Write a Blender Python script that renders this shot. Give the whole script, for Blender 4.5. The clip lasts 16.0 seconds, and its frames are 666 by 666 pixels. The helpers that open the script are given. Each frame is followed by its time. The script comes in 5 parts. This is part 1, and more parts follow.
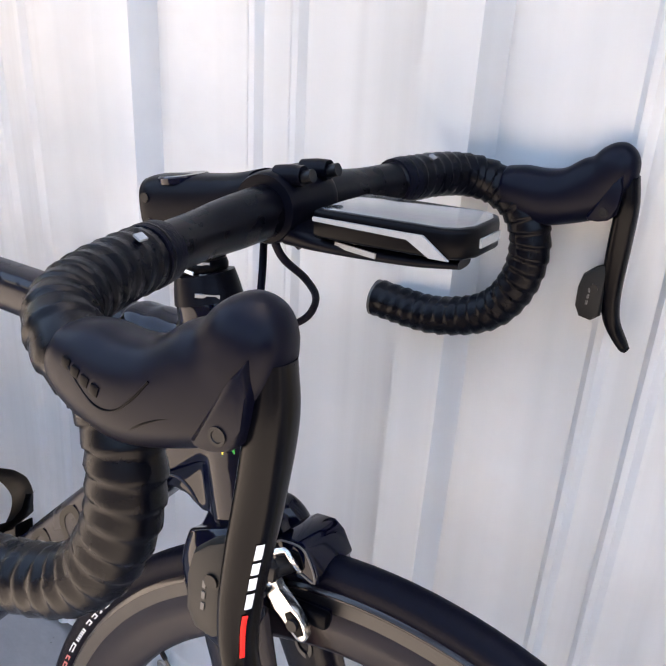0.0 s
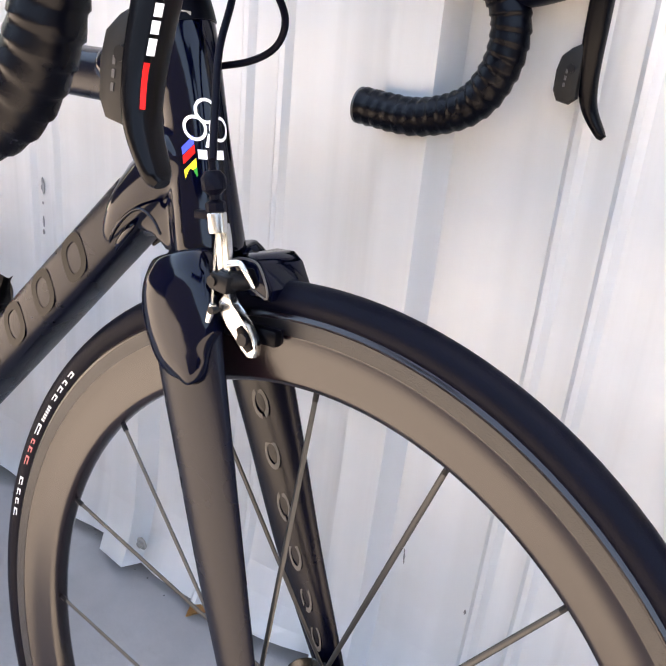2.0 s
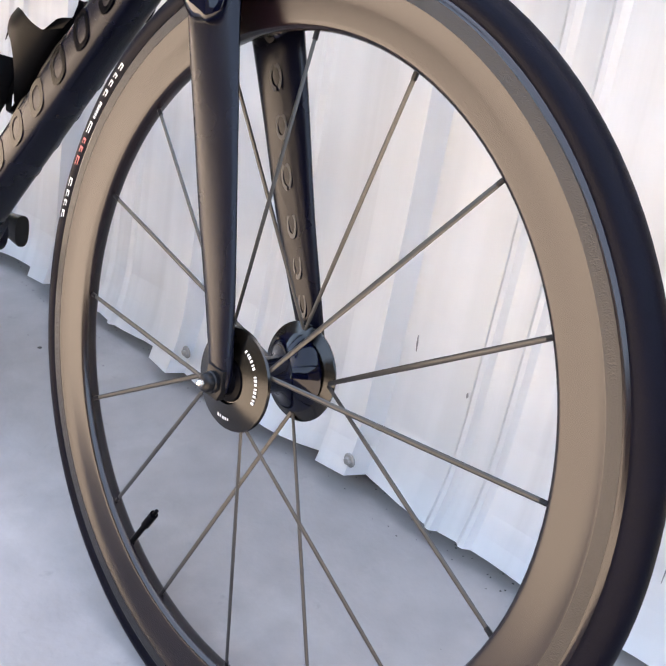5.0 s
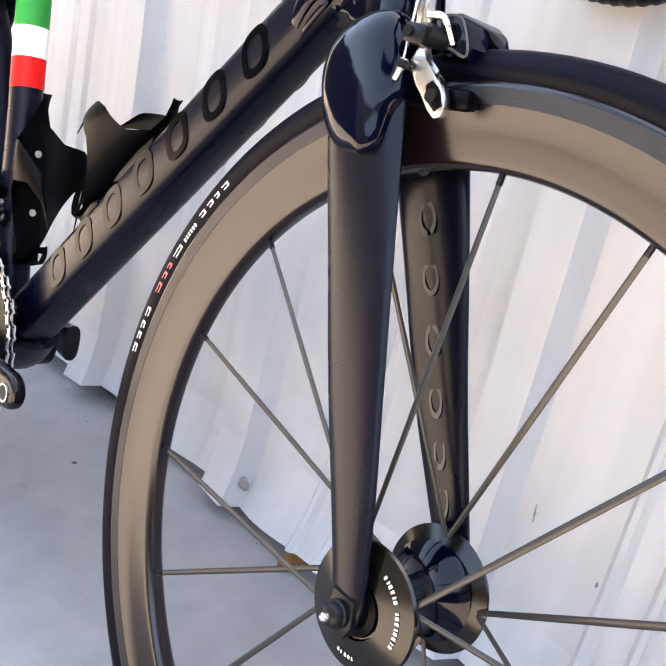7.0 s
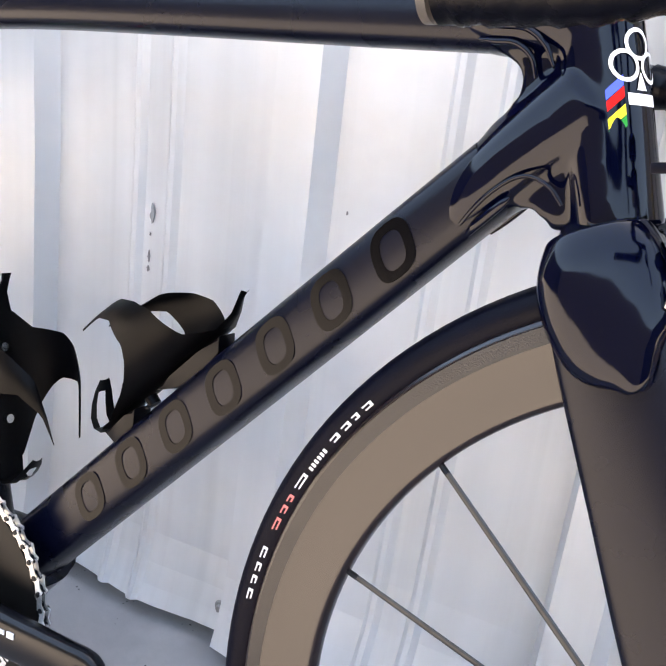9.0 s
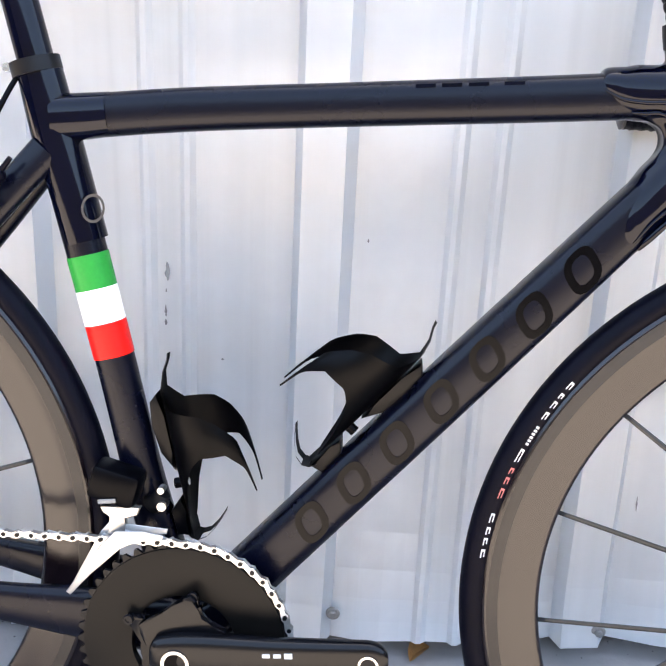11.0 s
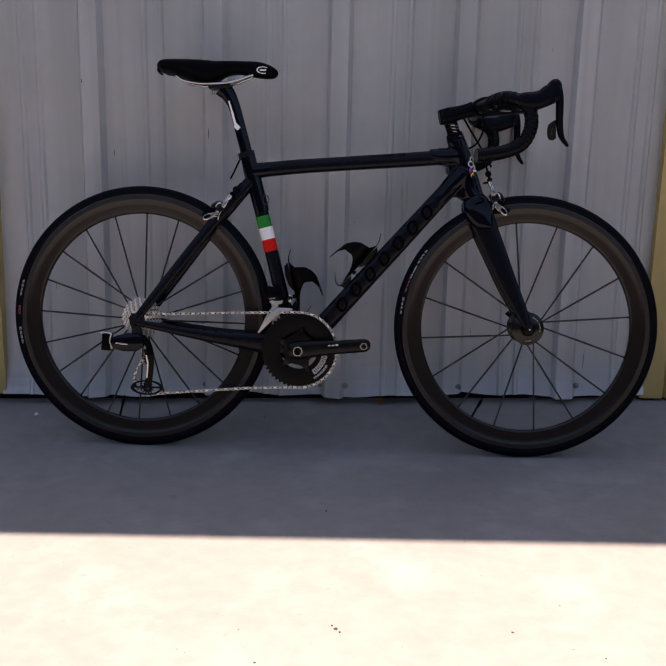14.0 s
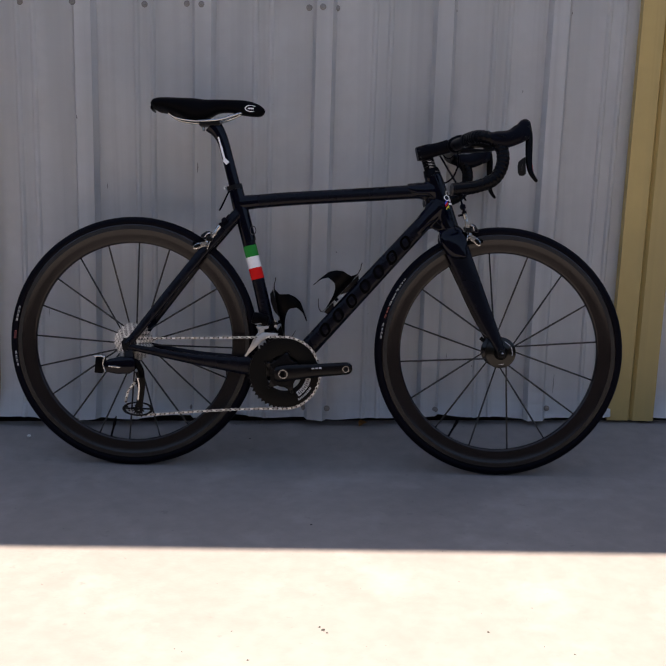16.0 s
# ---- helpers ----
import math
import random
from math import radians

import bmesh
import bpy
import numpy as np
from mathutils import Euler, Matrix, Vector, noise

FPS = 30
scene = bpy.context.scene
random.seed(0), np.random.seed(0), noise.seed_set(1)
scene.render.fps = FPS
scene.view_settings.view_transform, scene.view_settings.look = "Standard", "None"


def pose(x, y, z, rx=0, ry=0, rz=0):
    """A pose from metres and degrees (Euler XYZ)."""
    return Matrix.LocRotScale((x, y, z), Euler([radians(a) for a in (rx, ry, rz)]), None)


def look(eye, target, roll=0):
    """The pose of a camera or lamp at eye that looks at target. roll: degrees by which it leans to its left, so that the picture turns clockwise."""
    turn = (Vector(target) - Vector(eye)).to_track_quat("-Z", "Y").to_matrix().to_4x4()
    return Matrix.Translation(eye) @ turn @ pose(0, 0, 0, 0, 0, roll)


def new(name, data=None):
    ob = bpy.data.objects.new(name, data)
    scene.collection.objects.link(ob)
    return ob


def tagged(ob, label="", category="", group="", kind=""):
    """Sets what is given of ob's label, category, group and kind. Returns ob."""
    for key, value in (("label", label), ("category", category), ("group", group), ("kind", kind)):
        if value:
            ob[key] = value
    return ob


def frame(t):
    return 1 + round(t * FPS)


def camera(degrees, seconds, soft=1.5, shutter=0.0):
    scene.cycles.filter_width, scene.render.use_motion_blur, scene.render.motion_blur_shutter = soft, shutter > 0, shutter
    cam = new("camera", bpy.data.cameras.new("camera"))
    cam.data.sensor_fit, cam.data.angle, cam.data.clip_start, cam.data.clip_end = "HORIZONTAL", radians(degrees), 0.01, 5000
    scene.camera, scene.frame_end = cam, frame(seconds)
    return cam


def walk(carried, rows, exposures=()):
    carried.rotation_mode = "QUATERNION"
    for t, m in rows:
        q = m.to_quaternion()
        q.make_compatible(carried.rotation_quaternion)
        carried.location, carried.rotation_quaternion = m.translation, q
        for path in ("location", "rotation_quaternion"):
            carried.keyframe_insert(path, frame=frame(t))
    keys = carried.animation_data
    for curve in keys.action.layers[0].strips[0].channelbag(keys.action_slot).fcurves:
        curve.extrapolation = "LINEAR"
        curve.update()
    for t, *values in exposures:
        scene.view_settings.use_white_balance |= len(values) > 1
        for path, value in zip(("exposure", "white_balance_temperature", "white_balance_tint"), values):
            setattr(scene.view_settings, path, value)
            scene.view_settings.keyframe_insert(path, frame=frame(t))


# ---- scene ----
cam = camera(38.7, 16.0)
PATH = [
    (0.0, pose(1.2045, -0.2779, 1.0747, 60.627, -2.056, 36.536)),
    (0.5, pose(1.2317, -0.3051, 1.0370, 61.183, -2.422, 37.813)),
    (1.0, pose(1.2426, -0.3160, 1.0161, 62.449, -3.152, 39.348)),
    (1.5, pose(1.2701, -0.3303, 0.9699, 63.076, -3.354, 39.012)),
    (2.0, pose(1.3098, -0.3223, 0.8932, 63.199, -3.929, 39.639)),
    (2.5, pose(1.3748, -0.3182, 0.8409, 63.855, -5.832, 42.945)),
    (3.0, pose(1.4381, -0.3384, 0.7879, 65.197, -6.339, 46.655)),
    (3.5, pose(1.4839, -0.3549, 0.7458, 65.887, -6.646, 47.889)),
    (4.0, pose(1.5166, -0.3717, 0.6950, 66.254, -6.818, 48.872)),
    (4.2, pose(1.5296, -0.3803, 0.6768, 65.630, -6.825, 48.760)),
    (6.3, pose(1.4196, -0.3654, 0.6563, 67.295, -8.172, 49.147)),
    (6.5, pose(1.3861, -0.3588, 0.6619, 67.615, -8.717, 49.233)),
    (7.0, pose(1.3195, -0.3382, 0.6678, 69.203, -10.083, 50.206)),
    (7.5, pose(1.2386, -0.3216, 0.6787, 70.361, -10.293, 48.776)),
    (8.0, pose(1.1508, -0.3464, 0.6956, 69.938, -9.257, 44.143)),
    (8.5, pose(1.0696, -0.3875, 0.7290, 68.996, -8.332, 38.868)),
    (9.0, pose(0.9910, -0.4082, 0.7566, 69.166, -5.399, 31.977)),
    (9.5, pose(0.8721, -0.4228, 0.7709, 68.090, -3.761, 23.642)),
    (10.0, pose(0.7289, -0.4543, 0.7786, 67.760, -3.504, 17.085)),
    (10.2, pose(0.6562, -0.4727, 0.7835, 67.570, -2.879, 12.803)),
    (12.3, pose(0.6016, -1.3547, 0.8829, 73.378, -1.490, 3.945)),
    (12.5, pose(0.6156, -1.4843, 0.8790, 73.755, -1.714, 4.393)),
    (13.0, pose(0.6514, -1.8316, 0.8797, 74.893, -4.271, 5.455)),
    (13.5, pose(0.6539, -2.1308, 0.8749, 75.891, -2.068, 4.266)),
    (14.0, pose(0.6367, -2.3431, 0.8742, 76.369, -0.415, 3.137)),
    (14.5, pose(0.6376, -2.4803, 0.8654, 77.582, -1.429, 3.605)),
    (15.0, pose(0.6161, -2.5141, 0.8826, 77.850, -0.656, 2.504)),
    (15.5, pose(0.6257, -2.5078, 0.8678, 78.622, -0.764, 2.153)),
    (16.0, pose(0.6170, -2.4739, 0.8768, 78.441, -0.821, 1.591)),
]
EXPO = [(0.0, 3.97, 8150, 11), (1.5, 4.13, 8500, 12), (3.0, 4.46, 8850, 12), (4.2, 4.47, 8900, 12), (6.5, 4.50, 8850, 12), (8.0, 4.36, 8650, 11), (8.5, 4.45, 8550, 11), (9.0, 4.34, 8400, 10), (9.5, 4.27, 8250, 9), (10.2, 4.36, 7950, 8), (12.3, 3.42, 8300, 13), (13.0, 2.36, 8150, 15), (13.5, 1.50, 7950, 16), (14.0, 1.46, 7700, 17), (15.0, 1.47, 7600, 16), (16.0, 1.47, 7600, 15)]
walk(cam, PATH, EXPO)

# ---- world and sun ----
SUN_ELEV, SUN_AZ = radians(68.0), radians(3.0)
world = bpy.data.worlds.new("sky")
scene.world = world
world.use_nodes = True
wn = world.node_tree.nodes
sky = wn.new("ShaderNodeTexSky")
sky.sky_type = "NISHITA"
sky.sun_disc = False
sky.sun_elevation = SUN_ELEV
sky.sun_rotation = SUN_AZ
wn["Background"].inputs["Strength"].default_value = 0.10
world.node_tree.links.new(sky.outputs[0], wn["Background"].inputs["Color"])
sun_data = bpy.data.lights.new("sun", "SUN")
sun_data.energy, sun_data.angle, sun_data.color = 5.0, radians(0.8), (1.0, 0.94, 0.86)
sun = new("sun", sun_data)
sun.matrix_world = look((0.6 + 6 * math.sin(SUN_AZ) * math.cos(SUN_ELEV), 6 * math.cos(SUN_AZ) * math.cos(SUN_ELEV), 6 * math.sin(SUN_ELEV)), (0.6, 0, 0))


# ---- materials ----
def mat(name, color, rough=0.5, metal=0.0, coat=0.0, var=0.12, scale=30.0, bump=0.0, bscale=200.0, spec=0.5, coat_rough=0.05):
    """A principled material with colour variation at two scales and a fine bump."""
    m = bpy.data.materials.new(name)
    m.use_nodes = True
    nt = m.node_tree
    b = nt.nodes["Principled BSDF"]
    tc = nt.nodes.new("ShaderNodeTexCoord")
    n1 = nt.nodes.new("ShaderNodeTexNoise")
    n1.inputs["Scale"].default_value, n1.inputs["Detail"].default_value = scale, 6
    n2 = nt.nodes.new("ShaderNodeTexNoise")
    n2.inputs["Scale"].default_value, n2.inputs["Detail"].default_value = scale * 9, 3
    add = nt.nodes.new("ShaderNodeMath")
    add.operation = "MULTIPLY_ADD"
    add.inputs[1].default_value = 0.5
    nt.links.new(tc.outputs["Object"], n1.inputs["Vector"])
    nt.links.new(tc.outputs["Object"], n2.inputs["Vector"])
    nt.links.new(n2.outputs["Fac"], add.inputs[0])
    half = nt.nodes.new("ShaderNodeMath")
    half.operation = "MULTIPLY"
    half.inputs[1].default_value = 0.5
    nt.links.new(n1.outputs["Fac"], half.inputs[0])
    nt.links.new(half.outputs[0], add.inputs[2])
    ramp = nt.nodes.new("ShaderNodeValToRGB")
    ramp.color_ramp.elements[0].position, ramp.color_ramp.elements[1].position = 0.3, 0.7
    ramp.color_ramp.elements[0].color = (*[c * (1 - var) for c in color], 1)
    ramp.color_ramp.elements[1].color = (*[min(1, c * (1 + var)) for c in color], 1)
    nt.links.new(add.outputs[0], ramp.inputs["Fac"])
    nt.links.new(ramp.outputs["Color"], b.inputs["Base Color"])
    rr = nt.nodes.new("ShaderNodeMapRange")
    rr.inputs["To Min"].default_value, rr.inputs["To Max"].default_value = max(0.02, rough * 0.85), min(1, rough * 1.15)
    nt.links.new(n1.outputs["Fac"], rr.inputs["Value"])
    nt.links.new(rr.outputs[0], b.inputs["Roughness"])
    b.inputs["Metallic"].default_value = metal
    b.inputs["Coat Weight"].default_value = coat
    b.inputs["Coat Roughness"].default_value = coat_rough
    b.inputs["Specular IOR Level"].default_value = spec
    if bump:
        n3 = nt.nodes.new("ShaderNodeTexNoise")
        n3.inputs["Scale"].default_value, n3.inputs["Detail"].default_value = bscale, 4
        nt.links.new(tc.outputs["Object"], n3.inputs["Vector"])
        bp = nt.nodes.new("ShaderNodeBump")
        bp.inputs["Strength"].default_value, bp.inputs["Distance"].default_value = bump, 0.002
        nt.links.new(n3.outputs["Fac"], bp.inputs["Height"])
        nt.links.new(bp.outputs[0], b.inputs["Normal"])
    return m


MATTE = mat("matte_black_carbon", (0.0008, 0.0012, 0.0050), 0.27, var=0.2, scale=20, spec=0.17)
GLOSS = mat("gloss_black_lacquer", (0.0003, 0.0007, 0.0050), 0.085, var=0.2, spec=0.19)
MARKM = mat("gloss_mark", (0.0008, 0.0008, 0.0014), 0.16, var=0.2, spec=0.085)
RUBBER = mat("tyre_rubber", (0.0010, 0.0011, 0.0040), 0.42, var=0.25, scale=40, bump=0.2, bscale=900, spec=0.06)
RIMC = mat("rim_carbon", (0.0050, 0.0024, 0.0034), 0.22, var=0.2, scale=12, spec=0.40)
TAPE = mat("bar_tape", (0.0005, 0.0006, 0.0020), 0.27, var=0.15, scale=60, bump=0.10, bscale=2600, spec=0.10)
HOODR = mat("hood_rubber", (0.0007, 0.0009, 0.0042), 0.34, var=0.15, scale=40, bump=0.05, bscale=2500, spec=0.085)
STEEL = mat("polished_steel", (0.50, 0.50, 0.50), 0.24, metal=1.0, var=0.1)
DARKST = mat("dark_chain_steel", (0.46, 0.45, 0.44), 0.40, metal=0.9, var=0.3, scale=200)
CHAINM = mat("chain_steel", (0.80, 0.79, 0.77), 0.42, metal=0.85, var=0.25, scale=200)
DARKM = mat("dark_anodised_metal", (0.004, 0.004, 0.005), 0.33, var=0.2, spec=0.15)
SPOKEM = mat("bladed_spoke", (0.016, 0.0155, 0.0155), 0.34, metal=0.1, var=0.15, spec=0.42)
PLASTIC = mat("black_plastic", (0.0009, 0.0009, 0.0016), 0.3, var=0.2, spec=0.05)
WHITE = mat("white_paint", (0.8, 0.8, 0.8), 0.4, var=0.05)
GREEN = mat("green_paint", (0.004, 0.20, 0.03), 0.35, var=0.1, spec=0.2)
PINK = mat("faded_pink_print", (0.42, 0.13, 0.12), 0.45, var=0.3, scale=300, spec=0.1)
FAINT = mat("dull_white_print", (0.20, 0.20, 0.20), 0.45, var=0.15, scale=200, spec=0.1)
PRINT = mat("worn_white_print", (0.50, 0.50, 0.50), 0.45, var=0.35, scale=300, spec=0.1)
RED = mat("red_paint", (0.60, 0.006, 0.005), 0.35, var=0.1, spec=0.2)
BLUE = mat("blue_paint", (0.02, 0.05, 0.5), 0.35, coat=0.5, var=0.1)
YELLOW = mat("yellow_paint", (0.75, 0.6, 0.02), 0.35, coat=0.5, var=0.1)
FLANGE = mat("flange_carbon", (0.0018, 0.0013, 0.0010), 0.20, var=0.15, scale=60, spec=0.34)
TRACK = mat("brake_track_carbon", (0.0040, 0.0026, 0.0030), 0.34, var=0.5, scale=220, bump=0.3, bscale=900, spec=0.45)
SADDLE = mat("saddle_cover", (0.0010, 0.0010, 0.0020), 0.5, var=0.2, scale=60, bump=0.15, bscale=1500, spec=0.045)
RINGC = mat("ring_carbon", (0.0040, 0.0035, 0.0032), 0.36, var=0.15, scale=25, spec=0.11)
CRANKM = mat("crank_carbon", (0.0024, 0.0024, 0.0034), 0.24, var=0.2, scale=25, spec=0.19)
CAGES = mat("cage_steel", (0.48, 0.47, 0.46), 0.38, metal=0.8, var=0.08)
CARBON = mat("cage_carbon", (0.0016, 0.0015, 0.0022), 0.34, var=0.2, scale=40, spec=0.125)
SATIN = mat("satin_carbon", (0.0014, 0.0014, 0.0026), 0.28, var=0.2, scale=50, spec=0.075)
STEMM = mat("stem_black", (0.0012, 0.0013, 0.0030), 0.34, var=0.15, scale=40, spec=0.06)
LEVERM = mat("lever_carbon", (0.0010, 0.0010, 0.0018), 0.26, var=0.15, scale=40, spec=0.08)
PADDLE = mat("paddle_grey", (0.009, 0.0085, 0.0082), 0.45, var=0.1, scale=60, spec=0.13)
SCREEN = mat("screen_glass", (0.03, 0.032, 0.035), 0.12, coat=1.0, var=0.05)
GREYL = mat("grey_lettering", (0.045, 0.043, 0.043), 0.32, var=0.1, spec=0.3)


def streaked(name, color, streak, rough, metal=0.0):
    """Painted sheet metal with faint vertical streaks, stains and scuffs."""
    m = mat(name, color, rough, metal, var=0.05, scale=3.0, bump=0.25, bscale=9)
    nt = m.node_tree
    b = nt.nodes["Principled BSDF"]
    src = b.inputs["Base Color"].links[0].from_socket
    tc = nt.nodes.new("ShaderNodeTexCoord")
    mp = nt.nodes.new("ShaderNodeMapping")
    mp.inputs["Scale"].default_value = (13, 4, 0.35)
    n = nt.nodes.new("ShaderNodeTexNoise")
    n.inputs["Scale"].default_value, n.inputs["Detail"].default_value = 1.0, 4
    nt.links.new(tc.outputs["Object"], mp.inputs[0])
    nt.links.new(mp.outputs[0], n.inputs["Vector"])
    r = nt.nodes.new("ShaderNodeValToRGB")
    r.color_ramp.elements[0].position, r.color_ramp.elements[1].position = 0.42, 0.68
    r.color_ramp.elements[0].color, r.color_ramp.elements[1].color = (0, 0, 0, 1), (1, 1, 1, 1)
    nt.links.new(n.outputs["Fac"], r.inputs[0])
    mix = nt.nodes.new("ShaderNodeMix")
    mix.data_type = "RGBA"
    nt.links.new(r.outputs[0], mix.inputs["Factor"])
    nt.links.new(src, mix.inputs["A"])
    mix.inputs["B"].default_value = (*streak, 1)
    smudge = nt.nodes.new("ShaderNodeTexNoise")
    smudge.inputs["Scale"].default_value, smudge.inputs["Detail"].default_value = 2.3, 8
    nt.links.new(tc.outputs["Object"], smudge.inputs["Vector"])
    sr = nt.nodes.new("ShaderNodeMapRange")
    sr.inputs["From Min"].default_value, sr.inputs["From Max"].default_value = 0.50, 0.72
    sr.inputs["To Max"].default_value = 0.55
    nt.links.new(smudge.outputs["Fac"], sr.inputs["Value"])
    mix2 = nt.nodes.new("ShaderNodeMix")
    mix2.data_type = "RGBA"
    nt.links.new(sr.outputs[0], mix2.inputs["Factor"])
    nt.links.new(mix.outputs["Result"], mix2.inputs["A"])
    mix2.inputs["B"].default_value = (streak[0] * 0.93, streak[1] * 0.92, streak[2] * 0.90, 1)
    fine = nt.nodes.new("ShaderNodeMapping")
    fine.inputs["Scale"].default_value = (30, 5, 0.50)
    runs = nt.nodes.new("ShaderNodeTexNoise")
    runs.inputs["Scale"].default_value, runs.inputs["Detail"].default_value = 1.0, 6
    nt.links.new(tc.outputs["Object"], fine.inputs[0])
    nt.links.new(fine.outputs[0], runs.inputs["Vector"])
    rr = nt.nodes.new("ShaderNodeMapRange")
    rr.inputs["From Min"].default_value, rr.inputs["From Max"].default_value = 0.56, 0.74
    rr.inputs["To Max"].default_value = 0.24
    nt.links.new(runs.outputs["Fac"], rr.inputs["Value"])
    mix3 = nt.nodes.new("ShaderNodeMix")
    mix3.data_type = "RGBA"
    nt.links.new(rr.outputs[0], mix3.inputs["Factor"])
    nt.links.new(mix2.outputs["Result"], mix3.inputs["A"])
    mix3.inputs["B"].default_value = (streak[0] * 0.66, streak[1] * 0.66, streak[2] * 0.65, 1)
    nt.links.new(mix3.outputs["Result"], b.inputs["Base Color"])
    return m


SHEET = streaked("galvanised_sheet", (0.80, 0.81, 0.82), (0.70, 0.715, 0.725), 0.42, 0.15)
TAN = streaked("tan_painted_steel", (0.46, 0.34, 0.13), (0.38, 0.29, 0.12), 0.5)


def stained(name, color, pale, dark):
    """Trowelled concrete: broad clouds, pale scrubbed patches and small dark spots."""
    m = mat(name, color, 0.72, var=0.13, scale=2.6, bump=0.3, bscale=120)
    nt = m.node_tree
    b = nt.nodes["Principled BSDF"]
    last = b.inputs["Base Color"].links[0].from_socket
    tc = nt.nodes.new("ShaderNodeTexCoord")
    for scale, detail, lo, hi, most, tint in ((5.5, 9, 0.54, 0.70, 0.45, pale), (1.7, 6, 0.56, 0.72, 0.35, dark), (26.0, 5, 0.66, 0.74, 0.45, dark)):
        n = nt.nodes.new("ShaderNodeTexNoise")
        n.inputs["Scale"].default_value, n.inputs["Detail"].default_value, n.inputs["Roughness"].default_value = scale, detail, 0.62
        nt.links.new(tc.outputs["Object"], n.inputs["Vector"])
        r = nt.nodes.new("ShaderNodeMapRange")
        r.inputs["From Min"].default_value, r.inputs["From Max"].default_value, r.inputs["To Max"].default_value = lo, hi, most
        nt.links.new(n.outputs["Fac"], r.inputs["Value"])
        mix = nt.nodes.new("ShaderNodeMix")
        mix.data_type = "RGBA"
        nt.links.new(r.outputs[0], mix.inputs["Factor"])
        nt.links.new(last, mix.inputs["A"])
        mix.inputs["B"].default_value = (*tint, 1)
        last = mix.outputs["Result"]
    nt.links.new(last, b.inputs["Base Color"])
    return m


CONC = stained("smooth_concrete", (0.208, 0.190, 0.184), (0.300, 0.279, 0.268), (0.130, 0.119, 0.116))


# ---- mesh helpers ----
def done(bm, name, material, parent=None, label="", smooth=True):
    me = bpy.data.meshes.new(name)
    bmesh.ops.recalc_face_normals(bm, faces=bm.faces[:])
    if smooth:
        for f in bm.faces:
            f.smooth = True
        for e in bm.edges:
            if len(e.link_faces) == 2 and e.calc_face_angle(0) > 0.7:
                e.smooth = False
    bm.to_mesh(me)
    bm.free()
    me.materials.append(material)
    ob = new(name, me)
    if parent:
        ob.parent = parent
    if label:
        tagged(ob, label)
    return ob


def part(name, bm, material, parent, label="", smooth=True):
    return done(bm, name, material, parent, label, smooth)


def spline(pts, n):
    """A Catmull-Rom curve through rows of numbers, n steps a span."""
    p = [np.array(q, float) for q in pts]
    p = [2 * p[0] - p[1]] + p + [2 * p[-1] - p[-2]]
    out = []
    for i in range(1, len(p) - 2):
        a, b, c, d = p[i - 1], p[i], p[i + 1], p[i + 2]
        for k in range(n):
            t = k / n
            out.append(0.5 * (2 * b + (c - a) * t + (2 * a - 5 * b + 4 * c - d) * t * t + (3 * b - a - 3 * c + d) * t ** 3))
    out.append(p[-2])
    return out


def tube(rows, seg=20, steps=6, side=(0, 1, 0), power=2.0, bm=None):
    """A capped tube through rows of (x, y, z, half width along side, half height across it); power over 2 squares it off."""
    bm = bm or bmesh.new()
    pts = spline(rows, steps)
    rings = []
    for i, q in enumerate(pts):
        a, b = pts[max(0, i - 1)][:3], pts[min(len(pts) - 1, i + 1)][:3]
        d = Vector(b - a).normalized()
        s = Vector(side)
        s = (s - d * s.dot(d)).normalized()
        u = d.cross(s)
        ring = []
        for k in range(seg):
            t = 2 * math.pi * k / seg
            c, w = math.cos(t), math.sin(t)
            c, w = math.copysign(abs(c) ** (2 / power), c), math.copysign(abs(w) ** (2 / power), w)
            ring.append(bm.verts.new(Vector(q[:3]) + s * c * q[3] + u * w * q[4]))
        rings.append(ring)
    for r, s in zip(rings, rings[1:]):
        for k in range(seg):
            bm.faces.new((r[k], r[(k + 1) % seg], s[(k + 1) % seg], s[k]))
    bm.faces.new(rings[0][::-1])
    bm.faces.new(rings[-1])
    return bm


def lathe(profile, seg=48, closed=False, centre=(0, 0, 0), bm=None):
    """A surface of revolution about the y axis from rows of (radius, y)."""
    bm = bm or bmesh.new()
    cx, cy, cz = centre
    rings = []
    for r, y in profile:
        rings.append([bm.verts.new((cx + r * math.cos(2 * math.pi * k / seg), cy + y, cz + r * math.sin(2 * math.pi * k / seg))) for k in range(seg)])
    pairs = list(zip(rings, rings[1:])) + ([(rings[-1], rings[0])] if closed else [])
    for r, s in pairs:
        for k in range(seg):
            bm.faces.new((r[k], r[(k + 1) % seg], s[(k + 1) % seg], s[k]))
    if not closed:
        bm.faces.new(rings[0])
        bm.faces.new(rings[-1])
    return bm


def slab(outline, y0, y1, bevel=0.001, bm=None):
    """An (x, z) outline made into a plate between y0 and y1, its edges bevelled."""
    bm = bm or bmesh.new()
    a = [bm.verts.new((x, y0, z)) for x, z in outline]
    b = [bm.verts.new((x, y1, z)) for x, z in outline]
    fa, fb = bm.faces.new(a), bm.faces.new(b[::-1])
    n = len(a)
    for i in range(n):
        bm.faces.new((a[i], a[(i + 1) % n], b[(i + 1) % n], b[i]))
    if bevel:
        es = list(set(e for f in (fa, fb) for e in f.edges))
        bmesh.ops.bevel(bm, geom=es, offset=bevel, segments=2, profile=0.5, affect="EDGES")
    return bm


